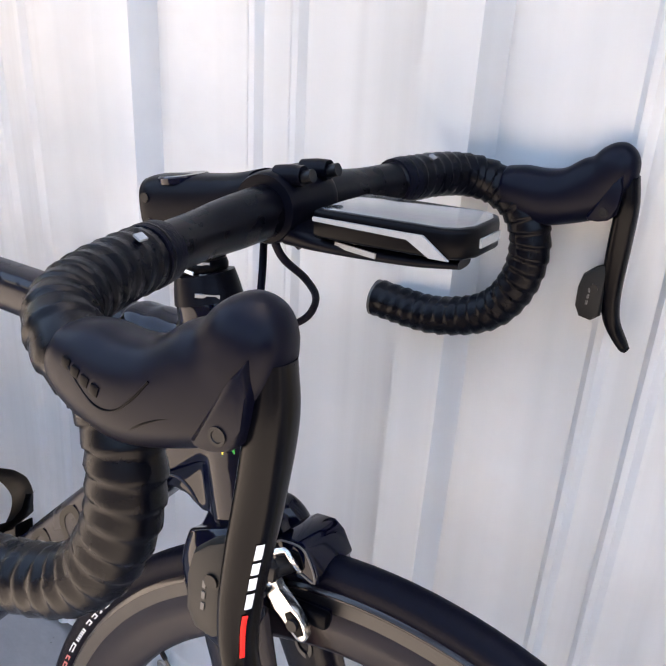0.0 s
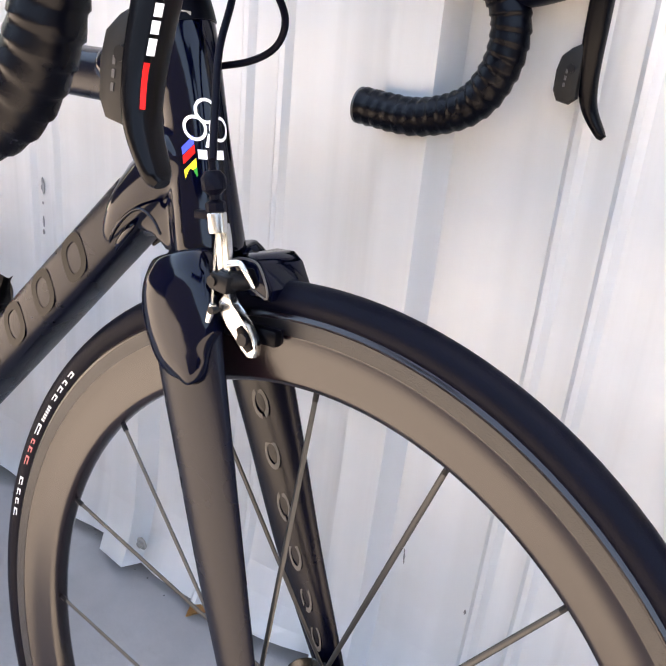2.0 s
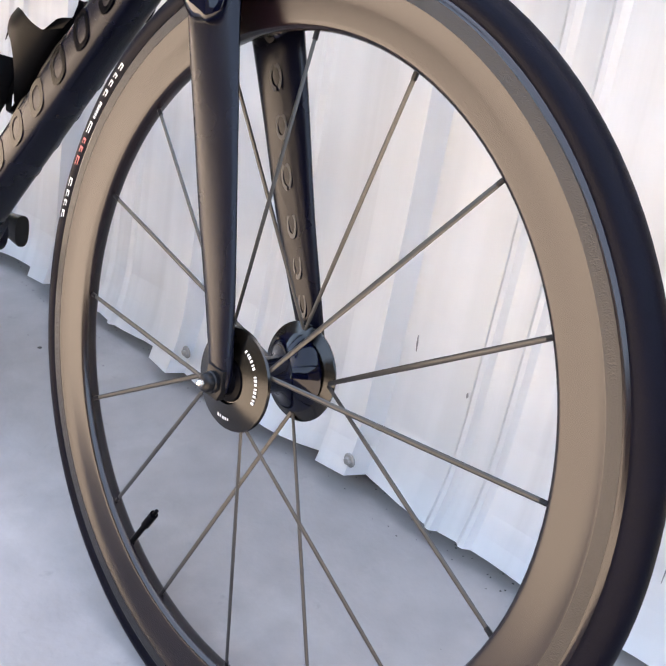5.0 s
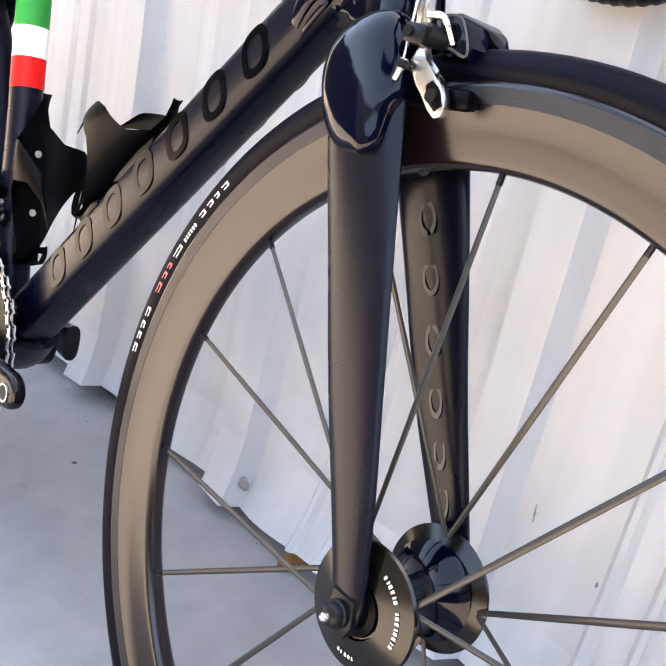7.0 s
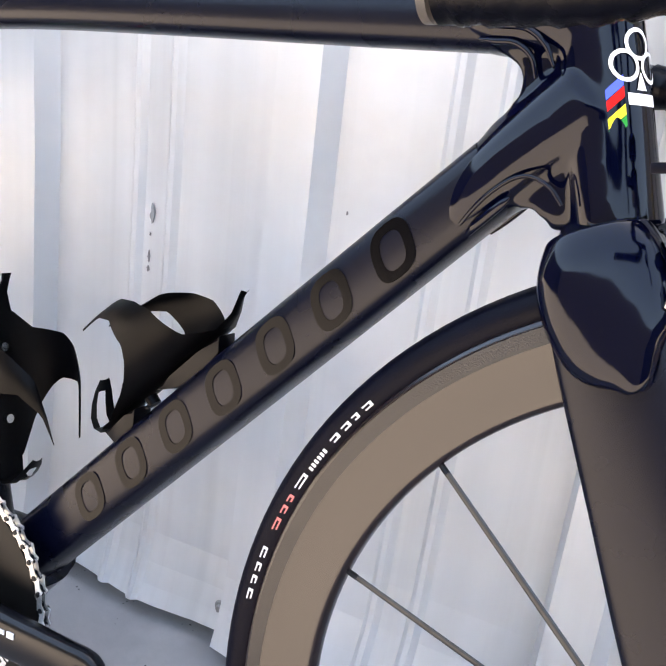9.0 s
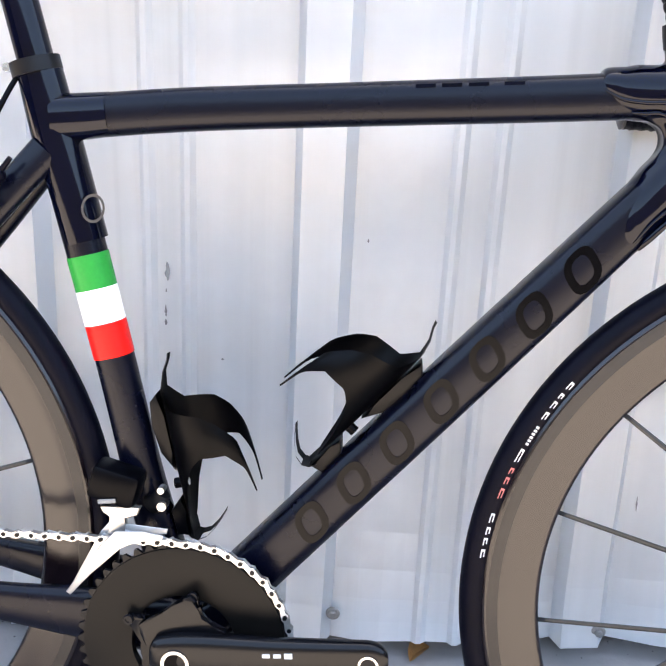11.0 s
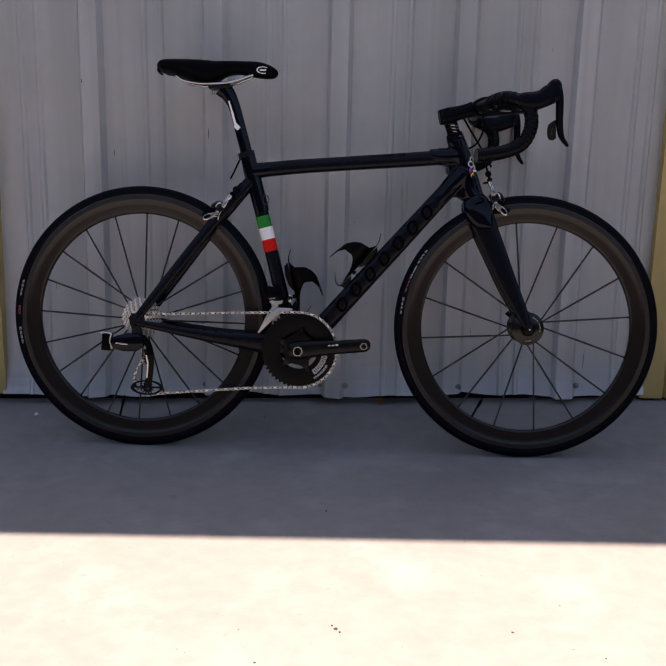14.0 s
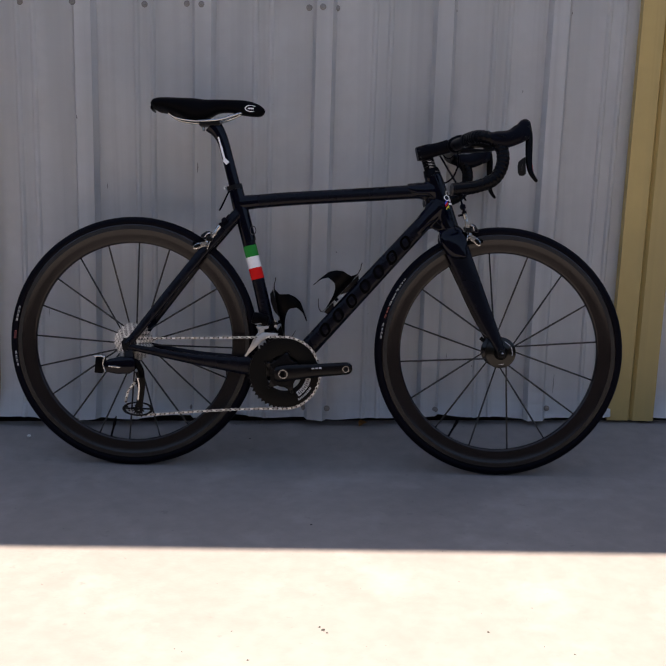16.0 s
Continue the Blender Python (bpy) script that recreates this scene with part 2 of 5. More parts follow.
def box(x, y, z, sx, sy, sz, bevel=0.001, m=None, bm=None):
    """A bevelled box about a centre, with an optional turn."""
    t = bmesh.new()
    bmesh.ops.create_cube(t, size=1, matrix=Matrix.Diagonal((sx, sy, sz, 1)))
    if bevel:
        bmesh.ops.bevel(t, geom=t.edges[:], offset=bevel, segments=2, profile=0.5, affect="EDGES")
    t.transform(Matrix.Translation((x, y, z)) @ (m or Matrix()))
    if bm is None:
        return t
    me = bpy.data.meshes.new("t")
    t.to_mesh(me)
    t.free()
    bm.from_mesh(me)
    bpy.data.meshes.remove(me)
    return bm


def rod(a, b, r, seg=10, bm=None):
    """A round rod from a to b."""
    a, b = Vector(a), Vector(b)
    d = b - a
    s = (0, 1, 0) if abs(d.normalized().y) < 0.9 else (1, 0, 0)
    return tube([(*a, r, r), (*(a + d * 0.5), r, r), (*b, r, r)], seg, 1, s, bm=bm)




def merged(bms):
    """Several bmeshes in one."""
    bm = bmesh.new()
    for b in bms:
        me = bpy.data.meshes.new("t")
        bmesh.ops.recalc_face_normals(b, faces=b.faces[:])
        b.to_mesh(me)
        b.free()
        bm.from_mesh(me)
        bpy.data.meshes.remove(me)
    return bm


def blended(name, bms, material, parent, label="", voxel=0.0017, rounds=14):
    """Overlapping solids flowed into one smooth moulded piece."""
    ob = part(name, merged(bms), material, parent, label)
    r = ob.modifiers.new("remesh", "REMESH")
    r.mode, r.voxel_size, r.use_smooth_shade = "VOXEL", voxel, True
    s = ob.modifiers.new("smooth", "SMOOTH")
    s.factor, s.iterations = 0.5, rounds
    return ob

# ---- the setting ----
# near-black for unseen walls added to darken reflections and the gap under the sheets
BLOCKER = mat("light_blocker_black", (0.011, 0.011, 0.011), 0.9, var=0.3, scale=8)


def wall_y(x):
    return 0.3195 + 0.0723 * x


def ground_z(x, y):
    z = -0.0138 - 0.0066 * x
    if y > 0.03:
        z += 0.13 * (y - 0.03)
    return z


def build_ground():
    bm = bmesh.new()
    xs = [-60, -20, -6, -3] + [-2 + 0.25 * i for i in range(27)] + [7, 12, 30, 60]
    ys = [-60, -30, -12, -6, -4] + [-3 + 0.25 * i for i in range(13)] + [0.02]
    g = [[bm.verts.new((x, y, ground_z(max(-3, min(5, x)), y))) for x in xs] for y in ys]
    # the slab ends under the sheets; the drop behind its edge is added to darken the gap
    for off, drop in ((-0.12, 0), (-0.05, 0), (-0.012, 0), (-0.004, 0.05), (0.20, 0.06), (0.60, 0.06), (6.0, 0.06), (30.0, 0.06)):
        row = []
        for x in xs:
            c = max(-2, min(5, x))
            y = wall_y(c) + off
            row.append(bm.verts.new((x, y, ground_z(c, min(y, wall_y(c))) - drop)))
        g.append(row)
    for r, s in zip(g, g[1:]):
        for i in range(len(xs) - 1):
            bm.faces.new((r[i], r[i + 1], s[i + 1], s[i]))
    ob = done(bm, "ground", CONC)
    return tagged(ob, "smooth grey concrete yard floor with faint stains", "ground", kind="structure")


build_ground()
RIBS = [-1.52, -1.185, -0.85, -0.51, -0.175, 0.161, 0.503, 0.847, 1.178, 1.516, 1.85, 2.19, 2.53]


# unseen wall top, sloped and set so that the yard's shade edge falls right
def wall_top(x):
    return 2.02 + 0.065 * (max(-3.0, min(4.5, x)) - 0.54)


def sheet_profile(x0, x1):
    """Points (x, offset to the front) along a ribbed sheet: tall ribs, and two low ones between each pair."""
    pts = [(x0, 0.0)]
    for c in RIBS:
        if x0 + 0.04 < c < x1 - 0.04:
            pts += [(c - 0.034, 0.0), (c - 0.023, 0.026), (c + 0.023, 0.026), (c + 0.034, 0.0)]
        for d in (0.145, 0.190):
            if x0 + 0.02 < c + d < x1 - 0.02:
                pts += [(c + d - 0.009, 0.0), (c + d - 0.003, 0.0055), (c + d + 0.003, 0.0055), (c + d + 0.009, 0.0)]
        for d in (0.065, 0.095, 0.120, 0.167, 0.220, 0.245, 0.275):
            if x0 + 0.02 < c + d < x1 - 0.02:
                pts.append((c + d, 0.0))
    return sorted(pts) + [(x1, 0.0)]


def foot(x, z):
    """How far the lower part of the sheets stands out from the wall's plane: a slight lean, and a bulge between the ribs."""
    u = max(0.0, 0.45 - z)
    bay = max(RIBS[0], min(RIBS[-1] - 0.01, x))
    k = [i for i in range(len(RIBS) - 1) if RIBS[i] <= bay < RIBS[i + 1]][0]
    f = (bay - RIBS[k]) / (RIBS[k + 1] - RIBS[k])
    low = max(0.0, 1 - (z - 0.03) / 0.20) ** 2
    return 0.055 * u + 0.022 * max(0.0, 1 - (z - 0.03) / 0.12) ** 2 + (0.016 + 0.010 * math.sin(k * 2.3)) * low * math.sin(math.pi * f) ** 1.3


def tilt_x(z):
    """The sheets stand a little out of plumb along the wall."""
    return 0.014 * (z - 0.6)


def ribbed_sheet(name, x0, x1, z0, material, bulge=1.0):
    bm = bmesh.new()
    zs = [0.0, 0.02, 0.045, 0.08, 0.13, 0.20, 0.32, 0.5, 0.8, 1.2, 1.7, 2.0]
    cols = []
    for x, o in sheet_profile(x0, x1):
        col = []
        for k, h in enumerate(zs):
            cut = 0.005 * math.sin(x * 9.0) + 0.003 * math.sin(x * 31)
            z = wall_top(x) if k == len(zs) - 1 else z0 + h + cut * max(0, 1 - h / 0.1)
            col.append(bm.verts.new((x + tilt_x(z), wall_y(x) - o - bulge * foot(x, z) + 0.002 * math.sin(x * 5 + z * 3), z)))
        cols.append(col)
    for a, b in zip(cols, cols[1:]):
        for i in range(len(zs) - 1):
            bm.faces.new((a[i], b[i], b[i + 1], a[i + 1]))
    bmesh.ops.solidify(bm, geom=bm.faces[:], thickness=-0.0012)
    ob = done(bm, name, material, smooth=False)
    return tagged(ob, kind="structure")


tagged(ribbed_sheet("wall_1", -0.452, 1.418, 0.045, SHEET), "dented grey ribbed sheet-metal wall with vertical streaks", "wall")
tagged(ribbed_sheet("wall_2", -3.2, -0.585, 0.04, SHEET), "grey ribbed sheet-metal wall", "wall")
tagged(ribbed_sheet("wall_3", 1.552, 4.6, 0.04, SHEET), "grey ribbed sheet-metal wall", "wall")


def post(name, x0, x1, label):
    bm = bmesh.new()
    y = wall_y((x0 + x1) / 2) - 0.04
    w = x1 - x0
    prof = [(x0, y + 0.06), (x0, y), (x0 + 0.45 * w, y), (x0 + 0.5 * w, y + 0.012), (x0 + 0.56 * w, y), (x1, y), (x1, y + 0.06)]
    zb = 0.02 + ground_z(x0, 0.3)
    a = [bm.verts.new((px + tilt_x(zb), py, zb)) for px, py in prof]
    b = [bm.verts.new((px + tilt_x(wall_top(px)), py, wall_top(px))) for px, py in prof]
    n = len(prof)
    for i in range(n):
        bm.faces.new((a[i], a[(i + 1) % n], b[(i + 1) % n], b[i]))
    bm.faces.new(a)
    bm.faces.new(b)
    return tagged(done(bm, name, TAN, smooth=False), label, "post", kind="structure")


post("post_1", -0.575, -0.444, "tan painted folded-steel gate post, scuffed")
post("post_2", 1.41, 1.552, "tan painted folded-steel gate post, chipped")


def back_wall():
    """Unseen additions: a near-black wall behind the sheets to darken their foot gap, and a coping to shade the yard's
    edge.
    """
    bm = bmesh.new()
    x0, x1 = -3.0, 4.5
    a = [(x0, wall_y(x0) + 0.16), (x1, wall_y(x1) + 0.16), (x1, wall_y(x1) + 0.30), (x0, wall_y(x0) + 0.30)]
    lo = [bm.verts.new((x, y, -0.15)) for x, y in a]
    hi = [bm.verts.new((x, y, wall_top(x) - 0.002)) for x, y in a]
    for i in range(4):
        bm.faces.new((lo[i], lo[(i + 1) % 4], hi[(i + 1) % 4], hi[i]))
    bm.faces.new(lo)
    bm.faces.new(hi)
    tagged(done(bm, "gap_backing", BLOCKER, smooth=False), "near-black backing added behind the metal sheets to darken the gap", "wall", kind="structure")
    # coping added out of view; its straight front edge draws the shade line
    bm = bmesh.new()
    a = [(x0, wall_y(x0) - 0.035), (x1, wall_y(x1) - 0.035), (x1, wall_y(x1) + 0.32), (x0, wall_y(x0) + 0.32)]
    lo = [bm.verts.new((x, y, wall_top(x))) for x, y in a]
    hi = [bm.verts.new((x, y, wall_top(x) + 0.04)) for x, y in a]
    for i in range(4):
        bm.faces.new((lo[i], lo[(i + 1) % 4], hi[(i + 1) % 4], hi[i]))
    bm.faces.new(lo)
    bm.faces.new(hi)
    tagged(done(bm, "trim", SHEET, smooth=False), "unseen grey sheet-metal coping added along the wall top to cast the yard's shade", "trim", kind="structure")


back_wall()


def yard_wall(name, x0, y0, x1, y1, h):
    """A plain near-black wall, unseen, added round the yard to darken what the bicycle reflects."""
    d = Vector((x1 - x0, y1 - y0, 0)).normalized()
    n = Vector((-d.y, d.x, 0)) * 0.2
    bm = bmesh.new()
    a = [Vector((x0, y0, -0.3)), Vector((x1, y1, -0.3)), Vector((x1, y1, -0.3)) + n, Vector((x0, y0, -0.3)) + n]
    lo = [bm.verts.new(v) for v in a]
    hi = [bm.verts.new(v + Vector((0, 0, h))) for v in a]
    for i in range(4):
        bm.faces.new((lo[i], lo[(i + 1) % 4], hi[(i + 1) % 4], hi[i]))
    bm.faces.new(lo)
    bm.faces.new(hi)
    tagged(done(bm, name, BLOCKER, smooth=False), "plain near-black wall added out of view to darken reflections", "wall", kind="structure")


yard_wall("blocker_south", 7.6, -7.5, -6.6, -7.5, 3.6)
yard_wall("blocker_west", -6.4, -7.3, -6.4, -0.2, 3.6)
yard_wall("blocker_east", 7.4, 0.7, 7.4, -7.3, 3.6)
# ---- the bicycle ----
LEAN = Matrix(((0.99993, 0.00737, 0.00913, -0.00185), (-0.00856, 0.99052, 0.13712, 0.02351), (-0.00803, -0.13719, 0.99051, -0.01233), (0, 0, 0, 1)))
PIVOT = (0.8105, 0, 0.808)


def steered(deg):
    """A turn about the steering axis."""
    return Matrix.Translation(PIVOT) @ Matrix.Rotation(radians(deg), 4, Vector((-0.355, 0, 1.0)).normalized()) @ Matrix.Translation([-v for v in PIVOT])


LEAN = LEAN @ steered(0.5)
bike = tagged(new("bicycle"), "matt black carbon road bicycle leaning against a metal wall", "bicycle")
bike.matrix_world = LEAN
RW, FW = (0.0072, 0.0, 0.3377), (1.004, 0.0, 0.3385)
WR, TR = 0.338, 0.0125


def group(name, parent, label=""):
    ob = new(name)
    ob.parent = parent
    return tagged(ob, label) if label else ob


def arc_patch(c, r0, r1, a0, a1, y0, y1, n=8, lift=0.0006, bm=None):
    """A thin curved decal on a wheel's side, from radius r0 (at y0) to r1 (at y1) and angle a0 to a1 in degrees."""
    bm = bm or bmesh.new()
    for k in range(n):
        q = []
        for a, (r, y) in ((a0 + (a1 - a0) * k / n, (r0, y0)), (a0 + (a1 - a0) * k / n, (r1, y1)), (a0 + (a1 - a0) * (k + 1) / n, (r1, y1)), (a0 + (a1 - a0) * (k + 1) / n, (r0, y0))):
            t = math.radians(a)
            q.append(bm.verts.new((c[0] + r * math.cos(t), c[1] + y - lift, c[2] + r * math.sin(t))))
        bm.faces.new(q)
    return bm


def tyre_y(r):
    d = r - (WR - TR)
    return -1.05 * math.sqrt(max(0, TR * TR - d * d))


def wheel(name, c, n, phase, hub_r, hub_y, valve, label, cross=21.0):
    w = group(name, bike, label)
    prof = [(WR - TR + TR * math.cos(a), 1.05 * TR * math.sin(a)) for a in [math.pi * (-0.78 + 1.56 * k / 16) for k in range(17)]]
    part("tyre", lathe(prof, 144, True, c), RUBBER, w, "black tubular tyre")
    o = WR
    half = [(o - 0.0195, 0.0108), (o - 0.0215, 0.0126), (o - 0.0225, 0.0130), (o - 0.034, 0.0132), (o - 0.035, 0.0127), (o - 0.050, 0.0110), (0.2740, 0.0090), (0.2720, 0.0087), (0.2700, 0.0080), (0.2682, 0.0060), (0.2672, 0.0030)]
    rim = [(r, -y) for r, y in half] + [(r, y) for r, y in reversed(half)]
    part("rim", lathe(rim, 144, True, c), RIMC, w, "deep-section matt carbon rim")
    for s in (-1, 1):
        part("brake_track", lathe([(o - 0.0235, 0.0133 * s), (o - 0.0335, 0.0135 * s), (o - 0.0335, 0.0125 * s), (o - 0.0235, 0.0125 * s)], 144, True, c), TRACK, w)
    for k in range(n):
        a = math.radians(phase + 360 * k / n)
        e = Vector((c[0] + 0.2685 * math.cos(a), 0.0, c[2] + 0.2685 * math.sin(a)))
        side = k % 2
        b = a + math.radians(cross if ((k // 2) % 2 == 0) == (side == 0) else -cross)
        s = Vector((c[0] + hub_r[side] * math.cos(b), hub_y[side], c[2] + hub_r[side] * math.sin(b)))
        m = (s + e) / 2
        part("spoke", tube([(*s, 0.0008, 0.0019), (*m, 0.0008, 0.0024), (*e, 0.0008, 0.0021)], 8, 2), SPOKEM, w)
        part("nipple", rod(e * 1.0, e + (s - e).normalized() * 0.008, 0.0021, 8), DARKM, w)
    va = math.radians(valve)
    d = Vector((math.cos(va), 0, math.sin(va)))
    p = Vector(c)
    bm = rod(p + d * 0.272, p + d * 0.236, 0.0030, 10)
    rod(p + d * 0.238, p + d * 0.218, 0.0043, 10, bm)
    rod(p + d * 0.219, p + d * 0.212, 0.002, 8, bm)
    part("valve", bm, PLASTIC, w, "black valve stem")
    return w


# fork, front wheel and front brake are turned a little towards the wall
STEER = steered(1.49)
fw = wheel("front_wheel", FW, 16, 97.2, (0.036, 0.036), (-0.033, 0.033), 241.5, "deep matt carbon front wheel with bladed spokes")
fw.matrix_basis = STEER
rw = wheel("rear_wheel", RW, 20, 88.0, (0.026, 0.026), (-0.022, 0.034), 257.0, "deep matt carbon rear wheel with bladed spokes", -21.0)


def tyre_marks(w, c, spec):
    """Worn print on a tyre's side: each mark is two thin strokes and a short stem."""
    for r0, r1, a0, a1, m in spec:
        bm = bmesh.new()
        t = (r1 - r0) * 0.28
        for p, q, u, v in ((r0, r0 + t, a0, a1 - 0.2), (r1 - t, r1, a0 + 0.25, a1), (r0, r1, a0, a0 + 0.38)):
            arc_patch(c, p, q, u, v, tyre_y(p), tyre_y(q), 3, bm=bm)
        part("tyre_marking", bm, m, w)


marks = []
for a0, a1, m in ((143.5, 145.2, 0), (145.6, 147.0, 0), (147.3, 148.9, 0), (149.2, 151.0, 0), (156.2, 158.8, 0), (159.4, 160.9, 1), (161.2, 162.7, 1), (163.0, 165.2, 1), (167.5, 169.4, 0), (169.7, 171.4, 0), (171.7, 173.2, 0), (173.5, 175.4, 0)):
    marks.append((0.3212, 0.3248, a0 + 0.15 * (len(marks) % 2), a1 - 0.25, (PRINT, PINK)[m]))
for k in range(6):
    marks.append((0.321, 0.3240, 152.0 + 0.6 * k, 152.3 + 0.6 * k, PRINT))
rw.matrix_basis = Matrix.Translation(RW) @ Matrix.Scale(1.01, 4) @ Matrix.Translation([-v for v in RW])
tyre_marks(fw, FW, marks)
tyre_marks(rw, RW, [(0.3210, 0.3250, a, a + 1.5, PRINT) for a in (164, 166, 168, 170, 186, 188, 190, 192)] + [(0.3210, 0.3250, 176, 180, PINK)])

# hubs
hub = [(0.016, -0.025), (0.020, -0.029), (0.0410, -0.0335), (0.0420, -0.0345), (0.0410, -0.0365), (0.030, -0.0400), (0.019, -0.0425), (0.018, -0.0400), (0.0125, -0.0400), (0.0125, -0.047), (0.009, -0.0475)]
part("hub", lathe([(0.0160, -0.030), (0.0150, -0.012), (0.0150, 0.006), (0.0165, 0.012), (0.0215, 0.019), (0.0300, 0.0262), (0.0330, 0.0275)], 48, False, FW), GLOSS, fw, "gloss black hub shell")
for s in (-1, 1):
    part("hub_flange", lathe([(r, y * -s) for r, y in hub[:8]] + [(0.012, 0.040 * s), (0.012, 0.026 * s)], 64, True, FW), FLANGE, fw, "smooth dark carbon flange disc")
    part("bearing_cap", lathe([(0.0175, 0.0395 * s), (0.0165, 0.0425 * s), (0.012, 0.044 * s), (0.011, 0.0485 * s), (0.007, 0.049 * s)], 40, False, FW), PLASTIC, fw)
for count, a0, da in ((15, 66.0, -5.6), (5, 262.0, 5.6)):
    bm = bmesh.new()
    for k in range(count):
        if k != 6:
            arc_patch(FW, 0.0300, 0.0326, a0 + da * k, a0 + da * k + (3.2, 2.2, 3.8)[k % 3], -0.0398, -0.0393, 1, 0.0008, bm)
    tagged(part("hub_lettering", bm, PRINT, fw, "arc of tiny white lettering bars"), kind="stuff")
part("skewer", rod((1.004, -0.048, 0.3385), (1.004, -0.064, 0.3385), 0.0062, 18), DARKM, fw)
part("skewer_nut", lathe([(0.0030, -0.0665), (0.0062, -0.0655), (0.0076, -0.0640), (0.0078, -0.0600), (0.0088, -0.0590), (0.0088, -0.0560), (0.0060, -0.0550)], 24, False, FW), DARKM, fw, "black skewer nut")
part("skewer_tip", lathe([(0.0006, -0.0715), (0.0024, -0.0705), (0.0030, -0.0690), (0.0030, -0.0655)], 18, False, FW), STEEL, fw, "steel skewer tip")
bm = rod((1.004, 0.048, 0.3385), (1.004, 0.066, 0.3385), 0.0065, 16)
tube([(1.004, 0.064, 0.3385, 0.004, 0.006), (0.985, 0.067, 0.355, 0.003, 0.005), (0.965, 0.066, 0.372, 0.003, 0.006)], 10, 3, bm=bm)
part("skewer_lever", bm, DARKM, fw)
part("hub", lathe([(0.013, -0.02), (0.028, -0.021), (0.028, -0.0245), (0.013, -0.026), (0.0125, 0.028), (0.028, 0.032), (0.028, 0.036), (0.012, 0.042), (0.012, 0.06)], 40, False, RW), GLOSS, rw, "gloss black hub shell")


def sprocket(parent, c, r, y, teeth, material, name="sprocket", thick=0.0018, hole=0.016, tooth=0.0042):
    """A toothed ring."""
    bm = bmesh.new()
    n = teeth * 4
    ring = {}
    for key, rad in (("o", None), ("i", hole)):
        for s, yy in ((0, y - thick / 2), (1, y + thick / 2)):
            row = []
            for k in range(n):
                a = 2 * math.pi * k / n
                rr = rad or (r - tooth if k % 4 in (0, 3) else r + 0.0008)
                row.append(bm.verts.new((c[0] + rr * math.cos(a), yy, c[2] + rr * math.sin(a))))
            ring[key, s] = row
    for a, b in ((("o", 0), ("o", 1)), (("o", 1), ("i", 1)), (("i", 1), ("i", 0)), (("i", 0), ("o", 0))):
        p, q = ring[a], ring[b]
        for k in range(n):
            bm.faces.new((p[k], p[(k + 1) % n], q[(k + 1) % n], q[k]))
    return part(name, bm, material, parent, smooth=False)


cas = group("cassette", bike, "bright steel cassette of stacked sprockets")
CC = (0.009, 0.0, 0.338)
for k in range(10):
    y = -0.055 + 0.0037 * k
    sprocket(cas, CC, 0.026 + 0.0031 * k, y, 12 + int(1.6 * k), DARKST if k % 2 else CHAINM)
    if k:
        part("spacer", lathe([(0.0205 + 0.0031 * k, y - 0.0028), (0.0205 + 0.0031 * k, y - 0.0010), (0.016, y - 0.0010), (0.016, y - 0.0028)], 32, True, CC), DARKM, cas)
part("lockring", lathe([(0.017, -0.0575), (0.015, -0.0590), (0.011, -0.0590), (0.009, -0.056)], 32, False, CC), DARKM, cas)

# ---- frame ----
frame_ob = group("frame", bike, "matt black carbon frame with gloss black lugs")


def ht(z):
    return 0.8105 + (0.808 - z) * 0.355


TT = [(0.292, 0, 0.7230, 0.016, 0.0188), (0.40, 0, 0.7358, 0.0165, 0.0183), (0.53, 0, 0.7467, 0.0175, 0.0180), (0.68, 0, 0.7587, 0.018, 0.0184), (0.79, 0, 0.7682, 0.018, 0.0188)]
DT = [(0.428, 0, 0.268, 0.026, 0.025), (0.4945, 0, 0.3445, 0.0235, 0.0250), (0.6513, 0, 0.5243, 0.0225, 0.0240), (0.7908, 0, 0.6838, 0.0215, 0.0218)]
part("top_tube", tube(TT, 28, 6, power=3.0), MATTE, frame_ob)
part("down_tube", tube(DT, 28, 8, power=3.4), MATTE, frame_ob)
ST = [(0.414, 0, 0.262, 0.021, 0.022), (0.374, 0, 0.399, 0.0172, 0.0182), (0.3435, 0, 0.518, 0.0162, 0.0175), (0.3025, 0, 0.668, 0.0163, 0.0180), (0.2765, 0, 0.765, 0.0165, 0.018)]
part("seat_tube", tube(ST, 28, 6, power=2.3), MATTE, frame_ob)


def on_seat(z):
    for a, b in zip(ST, ST[1:]):
        if a[2] <= z <= b[2]:
            t = (z - a[2]) / (b[2] - a[2])
            return [i + (j - i) * t for i, j in zip(a, b)]


for z0, z1, m, lab in ((0.579, 0.6085, GREEN, "green band"), (0.549, 0.579, WHITE, "white band"), (0.519, 0.549, RED, "red band")):
    rows = []
    for z in (z0, (z0 + z1) / 2, z1):
        x, y, zz, w, h = on_seat(z)
        rows.append((x, y, zz, w + 0.0006, h + 0.0006))
    part("paint_band", tube(rows, 28, 2, power=2.3), m, frame_ob, lab)
part("bottom_bracket", lathe([(0.020, -0.043), (0.0235, -0.042), (0.0245, -0.03), (0.0245, 0.03), (0.0235, 0.042), (0.020, 0.043)], 40, False, (0.424, 0, 0.266)), MATTE, frame_ob)
part("bottom_bracket_shell", tube([(0.385, 0, 0.285, 0.030, 0.022), (0.424, 0, 0.266, 0.037, 0.030), (0.468, 0, 0.300, 0.028, 0.024)], 24, 5, power=2.5), MATTE, frame_ob)


def along_dt(a, n):
    """A point beside the down tube's axis: a along it, n across it towards the front wheel."""
    return a * 0.657 + n * 0.754, a * 0.754 - n * 0.657


